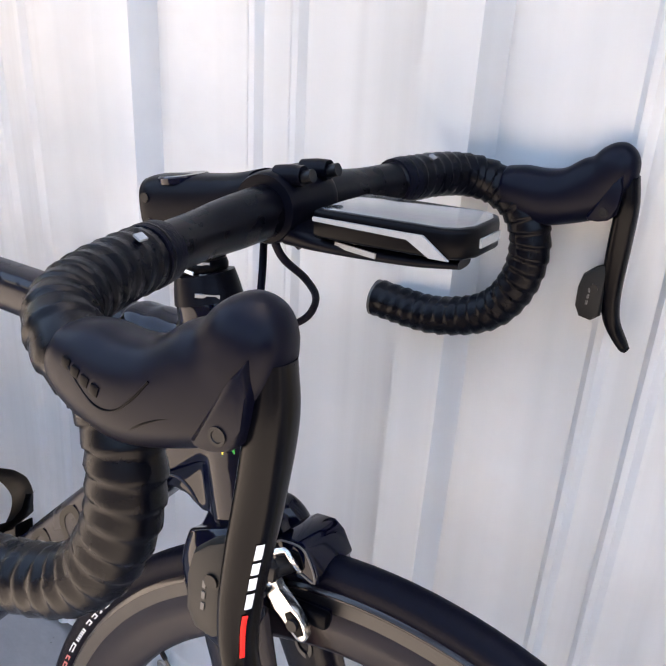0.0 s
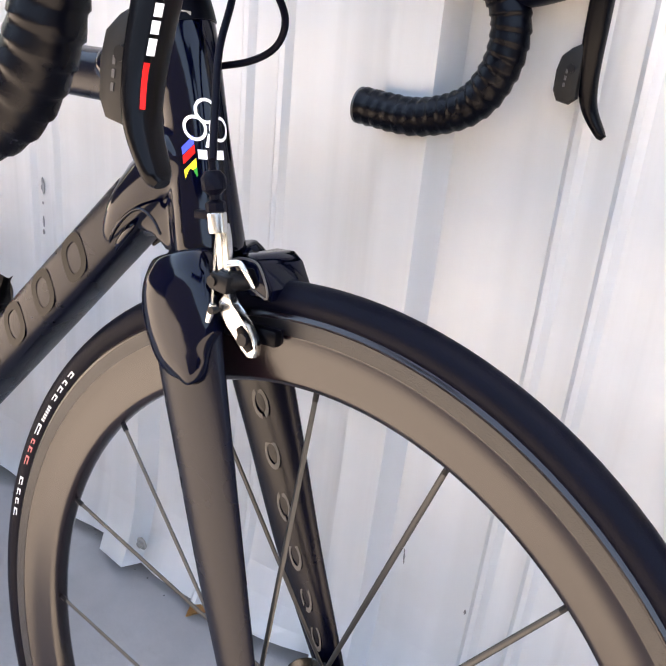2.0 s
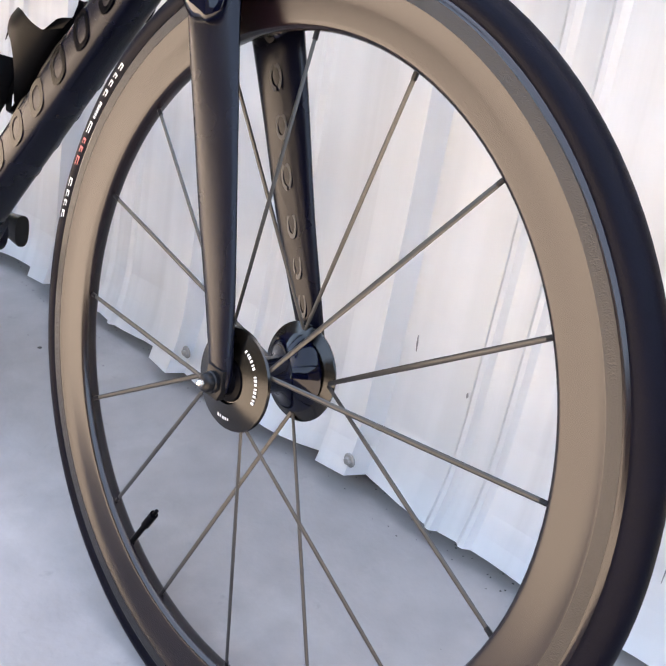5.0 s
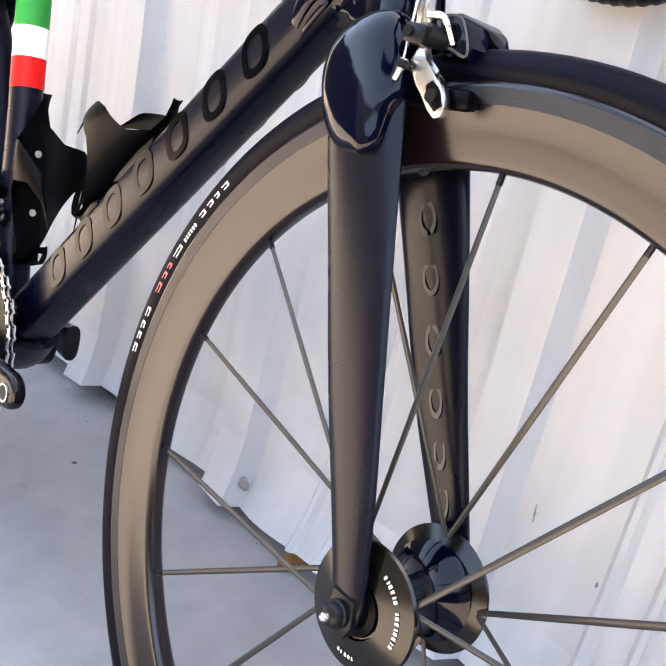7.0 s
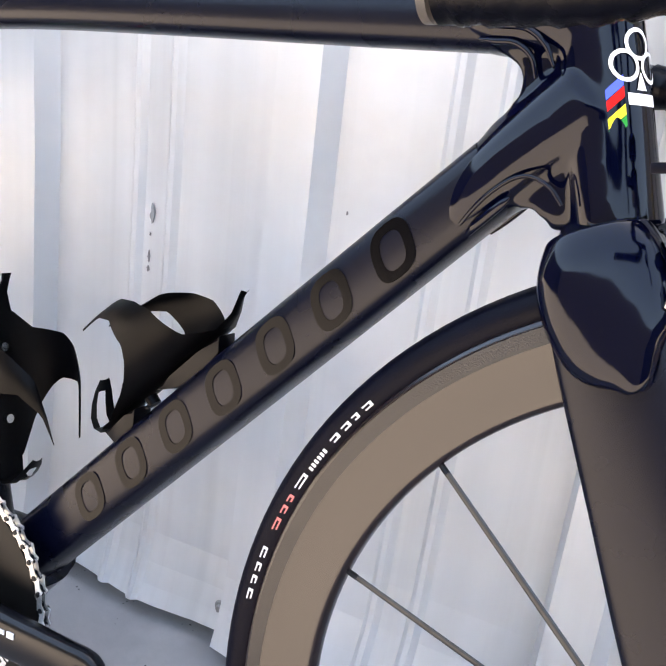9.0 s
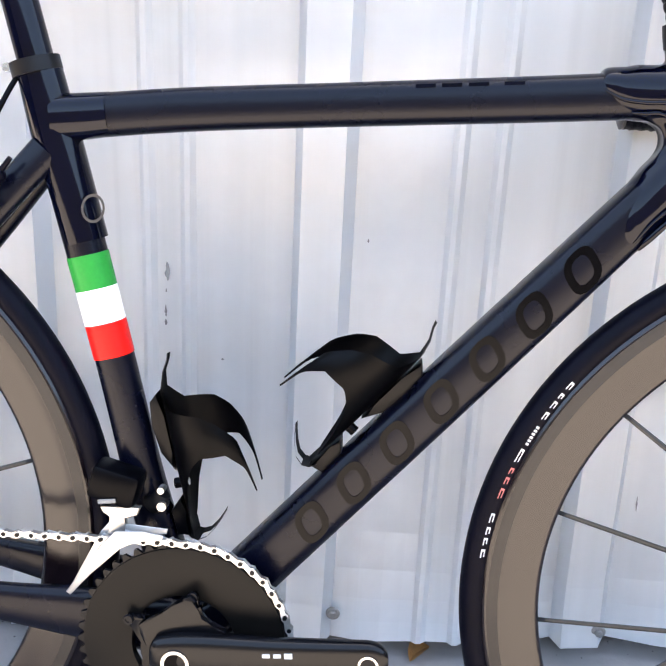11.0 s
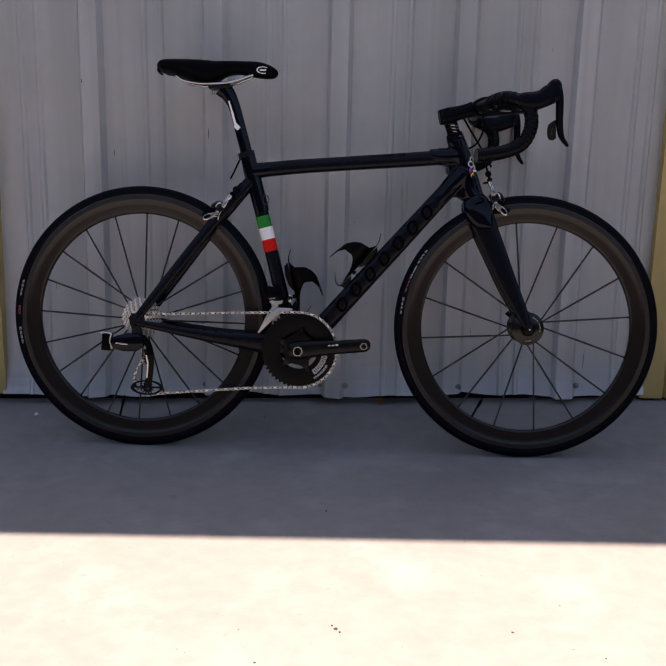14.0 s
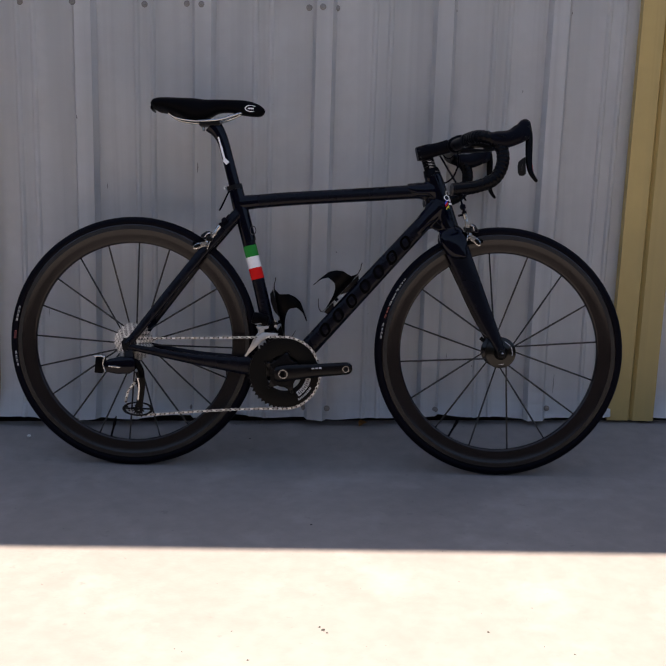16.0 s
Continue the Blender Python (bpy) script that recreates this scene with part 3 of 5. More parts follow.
sleeve = []
for a, n, w, h in ((0.9950, 0.1580, 0.0205, 0.0100), (1.0060, 0.1530, 0.0232, 0.0160), (1.0200, 0.1490, 0.0244, 0.0208), (1.0360, 0.1474, 0.0246, 0.0234), (1.0620, 0.1470, 0.0246, 0.0244), (1.1000, 0.1470, 0.0232, 0.0260)):
    x, z = along_dt(a, n)
    sleeve.append((x, 0, z, w, h))
head_parts = [
    tube([(ht(0.814), 0, 0.814, 0.0218, 0.0222), (ht(0.79), 0, 0.79, 0.0214, 0.0247), (ht(0.73), 0, 0.73, 0.0205, 0.0257), (ht(0.665), 0, 0.665, 0.0256, 0.0258)], 36, 6),
    tube([(0.7400, 0, 0.7750, 0.0165, 0.0120), (0.7500, 0, 0.7730, 0.0200, 0.0160), (0.7640, 0, 0.7692, 0.0212, 0.0215), (0.7850, 0, 0.7690, 0.0215, 0.0224), (0.815, 0, 0.771, 0.0215, 0.0232)], 32, 5, power=2.2),
    tube(sleeve, 32, 5, power=2.2),
    slab([(0.757, 0.7495), (0.7752, 0.7482), (0.7840, 0.7468), (0.7913, 0.7432), (0.7950, 0.7370), (0.7960, 0.7318), (0.7948, 0.7255), (0.7885, 0.7178), (0.7812, 0.7095), (0.7745, 0.6990), (0.800, 0.690), (0.84, 0.70), (0.825, 0.765), (0.78, 0.768)], -0.0125, 0.0125, 0.005),
    slab([(0.800, 0.6680), (0.8053, 0.6645), (0.8101, 0.6690), (0.8155, 0.6712), (0.8206, 0.6688), (0.8248, 0.6648), (0.8285, 0.6575), (0.850, 0.665), (0.845, 0.715), (0.806, 0.690)], -0.0150, 0.0150, 0.005)]
blended("head_lug", head_parts, GLOSS, frame_ob, "gloss black moulded head lug", 0.0016, 30)
for sd in (-1, 1):
    for run in (((0.7790, 0.0205, 0.6512, 0.0010, 0.0012), (0.7860, 0.0232, 0.6620, 0.0012, 0.0013), (0.7936, 0.0243, 0.6718, 0.0013, 0.0013), (0.8050, 0.0246, 0.6823, 0.0013, 0.0013), (0.8154, 0.0246, 0.6856, 0.0013, 0.0013), (0.8269, 0.0245, 0.6820, 0.0012, 0.0013), (0.8355, 0.0244, 0.6740, 0.0010, 0.0012)),
                ((0.7836, 0.0178, 0.6455, 0.0010, 0.0012), (0.7880, 0.0200, 0.6520, 0.0020, 0.0026), (0.7950, 0.0212, 0.6605, 0.0022, 0.0030), (0.8015, 0.0218, 0.6680, 0.0020, 0.0026), (0.8050, 0.0215, 0.6720, 0.0010, 0.0012)),
                ((0.7440, 0.0175, 0.7690, 0.0010, 0.0010), (0.7580, 0.0200, 0.7628, 0.0016, 0.0016), (0.7761, 0.0207, 0.7612, 0.0018, 0.0018), (0.7934, 0.0206, 0.7615, 0.0018, 0.0018), (0.8055, 0.0200, 0.7546, 0.0018, 0.0018), (0.8125, 0.0196, 0.7440, 0.0009, 0.0009)),
                ((0.7660, 0.0165, 0.7530, 0.0009, 0.0010), (0.7760, 0.0178, 0.7530, 0.0018, 0.0020), (0.7880, 0.0180, 0.7535, 0.0018, 0.0020), (0.7985, 0.0172, 0.7475, 0.0016, 0.0018), (0.8030, 0.0165, 0.7370, 0.0009, 0.0010))):
        part("lug_ridge", tube([(x, y * sd, z, w, h) for x, y, z, w, h in run], 12, 5), GLOSS, frame_ob, "raised lug ridge")
part("seat_lug", tube([(0.318, 0, 0.620, 0.0172, 0.0190), (0.304, 0, 0.668, 0.0175, 0.0196), (0.290, 0, 0.715, 0.0178, 0.0205), (0.2775, 0, 0.762, 0.0175, 0.0190)], 28, 5, power=2.3), GLOSS, frame_ob, "gloss black seat lug")
part("lug_sleeve", tube([(0.292, 0, 0.7235, 0.0185, 0.0200), (0.315, 0, 0.726, 0.0182, 0.0197), (0.340, 0, 0.7293, 0.0172, 0.0186)], 24, 4, power=2.8), GLOSS, frame_ob)
part("seat_collar", lathe([(0.017, -0.006), (0.0215, -0.006), (0.0215, 0.006), (0.017, 0.006)], 36, True), DARKM, frame_ob)
col = [o for o in frame_ob.children if o.name.startswith("seat_collar")][0]
col.matrix_basis = Matrix.Translation((0.2745, 0, 0.765)) @ Matrix.Rotation(radians(90), 4, "X") @ Matrix.Rotation(radians(15.5), 4, "Z")
part("collar_bolt", rod((0.251, -0.006, 0.763), (0.251, 0.006, 0.763), 0.004, 12), STEEL, frame_ob)
for s in (-1, 1):
    part("seat_stay", tube([(0.287, 0.010 * s, 0.697, 0.0085, 0.0150), (0.235, 0.022 * s, 0.635, 0.0085, 0.0142), (0.188, 0.030 * s, 0.578, 0.008, 0.0135), (0.09, 0.048 * s, 0.450, 0.007, 0.0125), (0.002, 0.064 * s, 0.333, 0.006, 0.0105)], 18, 5, power=2.5), MATTE, frame_ob)
    part("chain_stay", tube([(0.400, 0.020 * s, 0.270, 0.012, 0.030), (0.33, 0.034 * s, 0.282, 0.010, 0.0260), (0.25, 0.042 * s, 0.290, 0.008, 0.0185), (0.15, 0.050 * s, 0.303, 0.007, 0.0130), (0.004, 0.064 * s, 0.329, 0.006, 0.0080)], 18, 5, power=2.6), MATTE, frame_ob)
    part("dropout", slab([(0.018, 0.350), (-0.006, 0.352), (-0.014, 0.340), (-0.010, 0.322), (0.000, 0.300), (0.010, 0.298), (0.014, 0.318), (0.028, 0.322)], 0.062 * s - 0.0035, 0.062 * s + 0.0035, 0.001), DARKM, frame_ob)


def frame_y(x, rows, s=-1):
    for a, b in zip(rows, rows[1:]):
        if a[0] <= x <= b[0]:
            t = (x - a[0]) / (b[0] - a[0])
            return [i + (j - i) * t for i, j in zip(a, b)]


# the maker's mark on each side of the down tube: seven plain slanted gloss rings
DA = math.atan2(0.18, 0.157)
ca, sa = math.cos(DA), math.sin(DA)
for side in (-1, 1):
    for k in range(7):
        x, _, z, w, h = frame_y(0.531 + 0.0350 * k, DT)
        bm, rim = bmesh.new(), []
        for m in range(20):
            t = 2 * math.pi * m / 20
            for f in (1.0, 0.56):
                e = 0.72
                p = 0.0160 * f * math.copysign(abs(math.cos(t)) ** e, math.cos(t))
                q = 0.0160 * (f + 0.10 * (f < 1)) * math.copysign(abs(math.sin(t)) ** e, math.sin(t))
                rim.append(bm.verts.new((x + p * ca - q * sa + 0.28 * q * ca, side * (w + 0.0003), z + p * sa + q * ca + 0.28 * q * sa)))
        for m in range(20):
            n = (m + 1) % 20
            bm.faces.new((rim[2 * m], rim[2 * m + 1], rim[2 * n + 1], rim[2 * n]))
        part("gloss_mark", bm, MARKM, frame_ob, smooth=False)
# small bars along the top tube
for k, x0 in enumerate((0.603, 0.624, 0.645, 0.673)):
    x, _, z, w, h = frame_y(x0, TT)
    part("gloss_mark", box(x, -0.0165, z + 0.0125, 0.016, 0.0012, 0.005, 0, Matrix.Rotation(radians(-4.6), 4, "Y") @ Matrix.Rotation(radians(38), 4, "X")), GLOSS, frame_ob)
# head badge: three rings, a small plate and four stripes, plain


def on_head(z, a, lift=0.0012):
    """A point on the head tube's skin at height z, a degrees round from the side to the front."""
    t = math.radians(a)
    return Vector((ht(z) + 0.0255 * math.sin(t) + lift * math.sin(t), -(0.0200 + lift) * math.cos(t), z + 0.355 * 0.0255 * math.sin(t) * 0.3))


def skin_patch(pts, name, material, label=""):
    bm = bmesh.new()
    bm.faces.new([bm.verts.new(on_head(z, a)) for z, a in pts])
    return part(name, bm, material, frame_ob, label, smooth=False)


for k, m in enumerate((BLUE, RED, YELLOW, GREEN)):
    z = 0.7345 - 0.0056 * k - (0.003 if k > 1 else 0)
    skin_patch([(z - 0.004, 14), (z + 0.0010, 14), (z + 0.0095, 36), (z + 0.0042, 36)], "badge_stripe", m)
for zc, ac, r, w in ((0.7485, 40, 0.0080, 0.0020), (0.7485, 82, 0.0080, 0.0020), (0.7595, 61, 0.0080, 0.0020)):
    bm = bmesh.new()
    for k in range(20):
        q = []
        for t, rr in ((k, r), (k + 1, r), (k + 1, r - w), (k, r - w)):
            t = 2 * math.pi * t / 20
            q.append(bm.verts.new(on_head(zc + rr * math.sin(t), ac + math.degrees(rr * math.cos(t) / 0.0235))))
        bm.faces.new(q)
    part("badge_ring", bm, WHITE, frame_ob, "white ring badge")
skin_patch([(0.7370, 53), (0.7370, 69), (0.7455, 62), (0.7455, 60)], "badge_stem", WHITE)
bm = bmesh.new()
for k in range(5):
    bm.faces.new([bm.verts.new(on_head(z, a)) for z, a in ((0.7295, 40 + 9 * k), (0.7353, 40 + 9 * k), (0.7353, 49 + 9 * k), (0.7295, 49 + 9 * k))])
part("badge_plate", bm, WHITE, frame_ob)
bm = bmesh.new()
for k in range(20):
    a, b = 2 * math.pi * k / 20, 2 * math.pi * (k + 1) / 20
    q = []
    for t, r in ((a, 0.0125), (b, 0.0125), (b, 0.0100), (a, 0.0100)):
        yy = -0.0125 + r * math.cos(t) * 0.7
        q.append(bm.verts.new((0.3225 + 0.0060 + r * math.cos(t) * 0.62, -0.0165 + r * math.cos(t) * 0.62 + 0.003, 0.650 + r * math.sin(t))))
    bm.faces.new(q)
part("seat_tube_badge", bm, GREYL, frame_ob, "round grey badge")

# ---- seat post and saddle ----
sp = group("seatpost", bike, "gloss black carbon seat post")
part("post", tube([(0.2785, 0, 0.755, 0.0135, 0.0155), (0.2535, 0, 0.845, 0.0130, 0.0150), (0.2405, 0, 0.888, 0.0130, 0.0155), (0.226, 0, 0.915, 0.0135, 0.0190), (0.210, 0, 0.932, 0.015, 0.0235)], 24, 6, power=2.4), GLOSS, sp)
part("saddle_clamp", box(0.205, 0, 0.934, 0.058, 0.040, 0.012, 0.004, Matrix.Rotation(radians(-3), 4, "Y")), DARKM, sp)
for dx in (-0.018, 0.018):
    part("clamp_bolt", rod((0.205 + dx, 0, 0.915), (0.205 + dx, 0, 0.928), 0.003, 10), STEEL, sp)
for x0, z0, x1, z1, wdt in ((0.229, 0.898, 0.237, 0.873, 0.0022), (0.237, 0.873, 0.247, 0.838, 0.0030), (0.246, 0.838, 0.256, 0.828, 0.0058)):
    part("white_stripe", tube([(x0, -0.0132, z0, 0.0008, wdt), ((x0 + x1) / 2, -0.0136, (z0 + z1) / 2, 0.0008, wdt), (x1, -0.0132, z1, 0.0008, wdt)], 8, 2), WHITE, sp)
sad = group("saddle", bike, "slim black road saddle on steel rails")
SAD = [(0.051, 0, 0.978, 0.045, 0.008), (0.062, 0, 0.980, 0.060, 0.015), (0.085, 0, 0.980, 0.066, 0.018), (0.12, 0, 0.976, 0.063, 0.023), (0.155, 0, 0.970, 0.050, 0.030), (0.185, 0, 0.971, 0.038, 0.028), (0.22, 0, 0.980, 0.028, 0.019), (0.26, 0, 0.982, 0.022, 0.017), (0.30, 0, 0.978, 0.020, 0.020), (0.330, 0, 0.9725, 0.017, 0.017), (0.346, 0, 0.968, 0.012, 0.011), (0.351, 0, 0.966, 0.005, 0.005)]
part("shell", tube(SAD, 28, 5, power=2.6), SADDLE, sad, "black leather-look saddle shell")
for s in (-1, 1):
    rail = [(0.095, 0.022 * s, 0.958), (0.115, 0.022 * s, 0.946), (0.16, 0.022 * s, 0.939), (0.215, 0.022 * s, 0.941), (0.245, 0.021 * s, 0.947), (0.29, 0.012 * s, 0.964)]
    part("rail", tube([(*p, 0.0035, 0.0035) for p in rail], 12, 5), STEEL, sad, "bright steel rail")
    bm = bmesh.new()
    for k in range(24):
        a, b = 2 * math.pi * k / 24, 2 * math.pi * (k + 1) / 24
        q = []
        for t, f in ((a, 1), (b, 1), (b, 0.8), (a, 0.8)):
            X = 0.316 + 0.0165 * f * math.cos(t)
            q.append(bm.verts.new((X, s * (0.0212 - max(0, X - 0.300) * 0.16), 0.975 + 0.009 * f * math.sin(t))))
        bm.faces.new(q)
    part("nose_emblem", bm, WHITE, sad, "white oval emblem ring")
    part("emblem_bar", box(0.316, s * 0.0190, 0.975, 0.016, 0.0012, 0.0035, 0), WHITE, sad)
part("tail_plate", tube([(0.050, 0, 0.976, 0.030, 0.004), (0.048, 0, 0.970, 0.028, 0.004), (0.052, 0, 0.965, 0.022, 0.003)], 16, 3), PLASTIC, sad)

# ---- fork ----
fork = group("fork", bike, "matt black carbon fork with a gloss crown")
fork.matrix_basis = STEER
BL = [(0.868, 0.028, 0.640, 0.0120, 0.034), (0.884, 0.0325, 0.600, 0.0085, 0.0315), (0.9155, 0.037, 0.530, 0.0062, 0.0272), (0.9485, 0.041, 0.456, 0.0054, 0.0226), (0.978, 0.0455, 0.396, 0.0052, 0.0175), (1.001, 0.0500, 0.348, 0.0058, 0.0125), (1.006, 0.0515, 0.331, 0.0052, 0.0095)]
for s in (-1, 1):
    part("fork_blade", tube([(x, y * s + 0.0015, z, w, h) for x, y, z, w, h in BL], 24, 5, power=2.1), MATTE, fork)
    part("fork_tip", slab([(0.994, 0.350), (1.012, 0.350), (1.015, 0.335), (1.012, 0.326), (0.998, 0.326), (0.994, 0.335)], 0.0525 * s - 0.0035, 0.0525 * s + 0.0035, 0.001), DARKM, fork)
    for k in range(7):
        t = 0.18 + 0.085 * k
        i = t * (len(BL) - 1)
        j = int(i)
        p = [a + (b - a) * (i - j) for a, b in zip(BL[j], BL[j + 1])]
        if s == 1:
            bm, rim = bmesh.new(), []
            for m in range(14):
                t = 2 * math.pi * (m + 0.5) / 14
                c_, s_ = math.cos(t), math.sin(t)
                for q in (1.0, 0.66):
                    u, v = (0.0088 - 0.0007 * k) * c_ * q, 0.0122 * s_ * q
                    rim.append(bm.verts.new((p[0] + u * 0.9 - v * 0.42, p[1] + 0.0015 - p[3] * (1 - 0.30 * abs(u / p[4]) ** 2.0) - 0.0005, p[2] + v * 0.9 + u * 0.30)))
            for m in range(14):
                if (m + 2 * k) % 7 not in ((), (5,), (), (2,), (), (4,), ())[k]:
                    n = (m + 1) % 14
                    bm.faces.new((rim[2 * m], rim[2 * m + 1], rim[2 * n + 1], rim[2 * n]))
            part("fork_lettering", bm, GREYL, fork)
crown = [tube([(ht(0.668), 0, 0.668, 0.0255, 0.0260), (0.862, 0, 0.652, 0.0325, 0.0315), (0.868, 0, 0.640, 0.0365, 0.0305)], 28, 4, power=2.3)]
for s in (-1, 1):
    crown.append(tube([(0.856, 0.020 * s, 0.664, 0.0145, 0.0280), (0.863, 0.0255 * s, 0.650, 0.0172, 0.0340), (0.871, 0.0295 * s, 0.630, 0.0168, 0.0356), (0.884, 0.0335 * s, 0.609, 0.0146, 0.0300), (0.8955, 0.0352 * s, 0.597, 0.0136, 0.0150), (0.9005, 0.036 * s, 0.590, 0.0130, 0.0060)], 24, 5, power=2.4))
blended("crown", crown, GLOSS, fork, "gloss black crown", 0.0016, 24)
part("crown_race", lathe([(0.0255, -0.0018), (0.0262, 0), (0.0255, 0.0018), (0.02, 0.0018), (0.02, -0.0018)], 40, True), DARKM, fork)
race = [o for o in fork.children if o.name.startswith("crown_race")][0]
race.matrix_basis = Matrix.Translation((ht(0.664), 0, 0.664)) @ Matrix.Rotation(radians(19.5), 4, "Y") @ Matrix.Rotation(radians(90), 4, "X")

# ---- drivetrain ----
crankset = group("crankset", bike, "black carbon crankset with a solid chainring")
BB = (0.424, 0, 0.268)
sprocket(crankset, BB, 0.0975, -0.0445, 50, DARKM, "chainring_teeth", 0.003, 0.088)
part("chainring", lathe([(0.048, -0.0425), (0.0925, -0.0425), (0.0935, -0.0440), (0.0925, -0.0475), (0.088, -0.0480), (0.052, -0.0490), (0.048, -0.0480)], 96, True, BB), RINGC, crankset, "smooth dark carbon chainring disc")
sprocket(crankset, BB, 0.072, -0.037, 36, DARKM, "inner_ring", 0.003, 0.05)
star = []
for k in range(60):
    a = math.radians(6 * k)
    f = max(0.0, math.cos(math.radians(5 * (6 * k - 8)))) ** 2.2
    star.append((BB[0] + (0.037 + 0.0215 * f) * math.cos(a), BB[2] + (0.037 + 0.0215 * f) * math.sin(a)))
part("spider", slab(star, -0.0575, -0.0500, 0.0016), CRANKM, crankset, "five-armed carbon spider")
web = [(-0.0200, -0.0080), (-0.0290, 0.0060), (-0.0350, 0.0170), (-0.0355, 0.0270), (-0.0270, 0.0340), (-0.0140, 0.0390), (-0.0020, 0.0440), (0.0050, 0.0540), (0.0120, 0.0565), (0.0170, 0.0520), (0.0165, 0.0420), (0.0190, 0.0330), (0.0280, 0.0275), (0.0420, 0.0245), (0.0420, -0.0100), (0.0100, -0.0180)]
part("spider_web", slab([(BB[0] + x * 0.997 - z * 0.07, BB[2] + z * 0.997 + x * 0.07) for x, z in web], -0.0640, -0.0570, 0.0030), CRANKM, crankset, "smooth web between crank arm and spider")
for k in range(5):
    a = math.radians(8 + 72 * k)
    x, z = BB[0] + 0.0545 * math.cos(a), BB[2] + 0.0545 * math.sin(a)
    part("chainring_bolt", lathe([(0.0018, -0.0590), (0.0022, -0.0600), (0.0042, -0.0600), (0.0046, -0.0585), (0.0046, -0.0570)], 16, False, (x, 0, z)), DARKM, crankset)
ANG = math.atan2(0.018, 0.167)
part("crank_arm", tube([(0.4010, -0.067, 0.2655, 0.006, 0.0120), (0.4060, -0.068, 0.2660, 0.0088, 0.0190), (0.424, -0.068, 0.2690, 0.0105, 0.0220), (0.455, -0.070, 0.2735, 0.0100, 0.0215), (0.51, -0.071, 0.2795, 0.009, 0.0182), (0.57, -0.072, 0.2855, 0.008, 0.0172), (0.593, -0.072, 0.2878, 0.0074, 0.0165), (0.6025, -0.072, 0.2888, 0.0066, 0.0125), (0.6075, -0.072, 0.2893, 0.0048, 0.0060)], 24, 5, power=3.2), CRANKM, crankset, "dark grey carbon crank arm")
part("crank_arm", tube([(0.434, 0.066, 0.269, 0.009, 0.020), (0.38, 0.070, 0.263, 0.009, 0.0155), (0.29, 0.072, 0.253, 0.008, 0.0135), (0.252, 0.072, 0.249, 0.006, 0.009)], 18, 5, power=2.8), CRANKM, crankset, "dark grey carbon crank arm")
part("axle_cap", lathe([(0.0125, -0.0775), (0.0125, -0.0800), (0.0095, -0.0800), (0.0092, -0.0785)], 36, True, BB), STEEL, crankset, "bright ring round the axle")
part("axle_bore", lathe([(0.0092, -0.0780), (0.0090, -0.0786), (0.001, -0.0786)], 30, False, BB), PLASTIC, crankset)
part("pedal_hole", lathe([(0.0088, -0.0790), (0.0088, -0.0805), (0.0068, -0.0805), (0.0066, -0.0795)], 30, True, (0.591, 0, 0.286)), STEEL, crankset, "bright threaded pedal eye")
part("pedal_bore", lathe([(0.0066, -0.0785), (0.0064, -0.0798), (0.001, -0.0798)], 24, False, (0.591, 0, 0.286)), DARKM, crankset)
for k, (w, h) in enumerate(((0.0065, 0.0060), (0.0065, 0.0060), (0.0070, 0.0085))):
    part("crank_mark", box(0.5035 + 0.0096 * k, -0.0802, 0.2855 + 0.0010 * k, w, 0.0012, h * 0.55, 0, Matrix.Rotation(-ANG, 4, "Y")), PRINT, crankset, "white lettering bar")
for r0, r1, spans in ((0.061, 0.0745, [(-56, -47.5), (-46, -38), (-36.5, -28.5), (-27, -19), (-17.5, -10)]), (0.0790, 0.0840, [(-60, -54.5), (-53, -47.5), (-46, -40.5), (-39, -33.5), (-32, -27)])):
    for a0, a1 in spans:
        bm = bmesh.new()
        t = (r1 - r0) * 0.30
        for p, q, u, v in ((r0, r0 + t, a0, a1), (r1 - t, r1, a0, a1), (r0 + t, r1 - t, a0, a0 + (a1 - a0) * 0.36), (r0 + t, r1 - t, a1 - (a1 - a0) * 0.30, a1)):
            arc_patch(BB, p, q, u, v, -0.0487, -0.0485, 3, 0.0006, bm)
        part("ring_lettering", bm, PRINT, crankset)

# chain: one link mesh, laid along its run
chain = group("chain", bike, "bright silver bicycle chain")
CH = -0.0445


def chain_path():
    pts = []
    pts += [(0.018, 0.3765 - 0.012), (0.05, 0.3505), (0.20, 0.3565), (0.405, 0.3650)]
    for a in range(84, -98, -6):
        t = math.radians(a)
        pts.append((BB[0] + 0.0972 * math.cos(t), BB[2] + 0.0972 * math.sin(t)))
    pts += [(0.30, 0.1655), (0.15, 0.1525), (0.060, 0.143), (0.035, 0.1395), (0.014, 0.1440), (0.002, 0.160), (-0.003, 0.182), (0.001, 0.202), (0.011, 0.219), (0.022, 0.234)]
    return pts


def link_mesh(material, waist):
    out = []
    for j in range(12):
        t = math.pi * 2 * j / 12
        out.append((0.0062 * math.copysign(1, math.cos(t)) * (0.6 if abs(math.cos(t)) > 0.3 else 0.35) + 0.0040 * math.cos(t), 0.0042 * math.sin(t) * (1.0 if abs(math.cos(t)) > 0.4 else waist)))
    bm = bmesh.new()
    for y in (-0.0032, 0.0022):
        slab(out, y, y + 0.0012, 0, bm)
    plates = len(bm.faces)
    for x in (-0.0062, 0.0062):
        rod((x, -0.0042, 0), (x, 0.0042, 0), 0.0020, 8, bm)
    bm.faces.ensure_lookup_table()
    for f in bm.faces[plates:]:
        f.material_index = 1
    me = bpy.data.meshes.new("link")
    bmesh.ops.recalc_face_normals(bm, faces=bm.faces[:])
    bm.to_mesh(me)
    bm.free()
    me.materials.append(material)
    me.materials.append(DARKM)
    return me


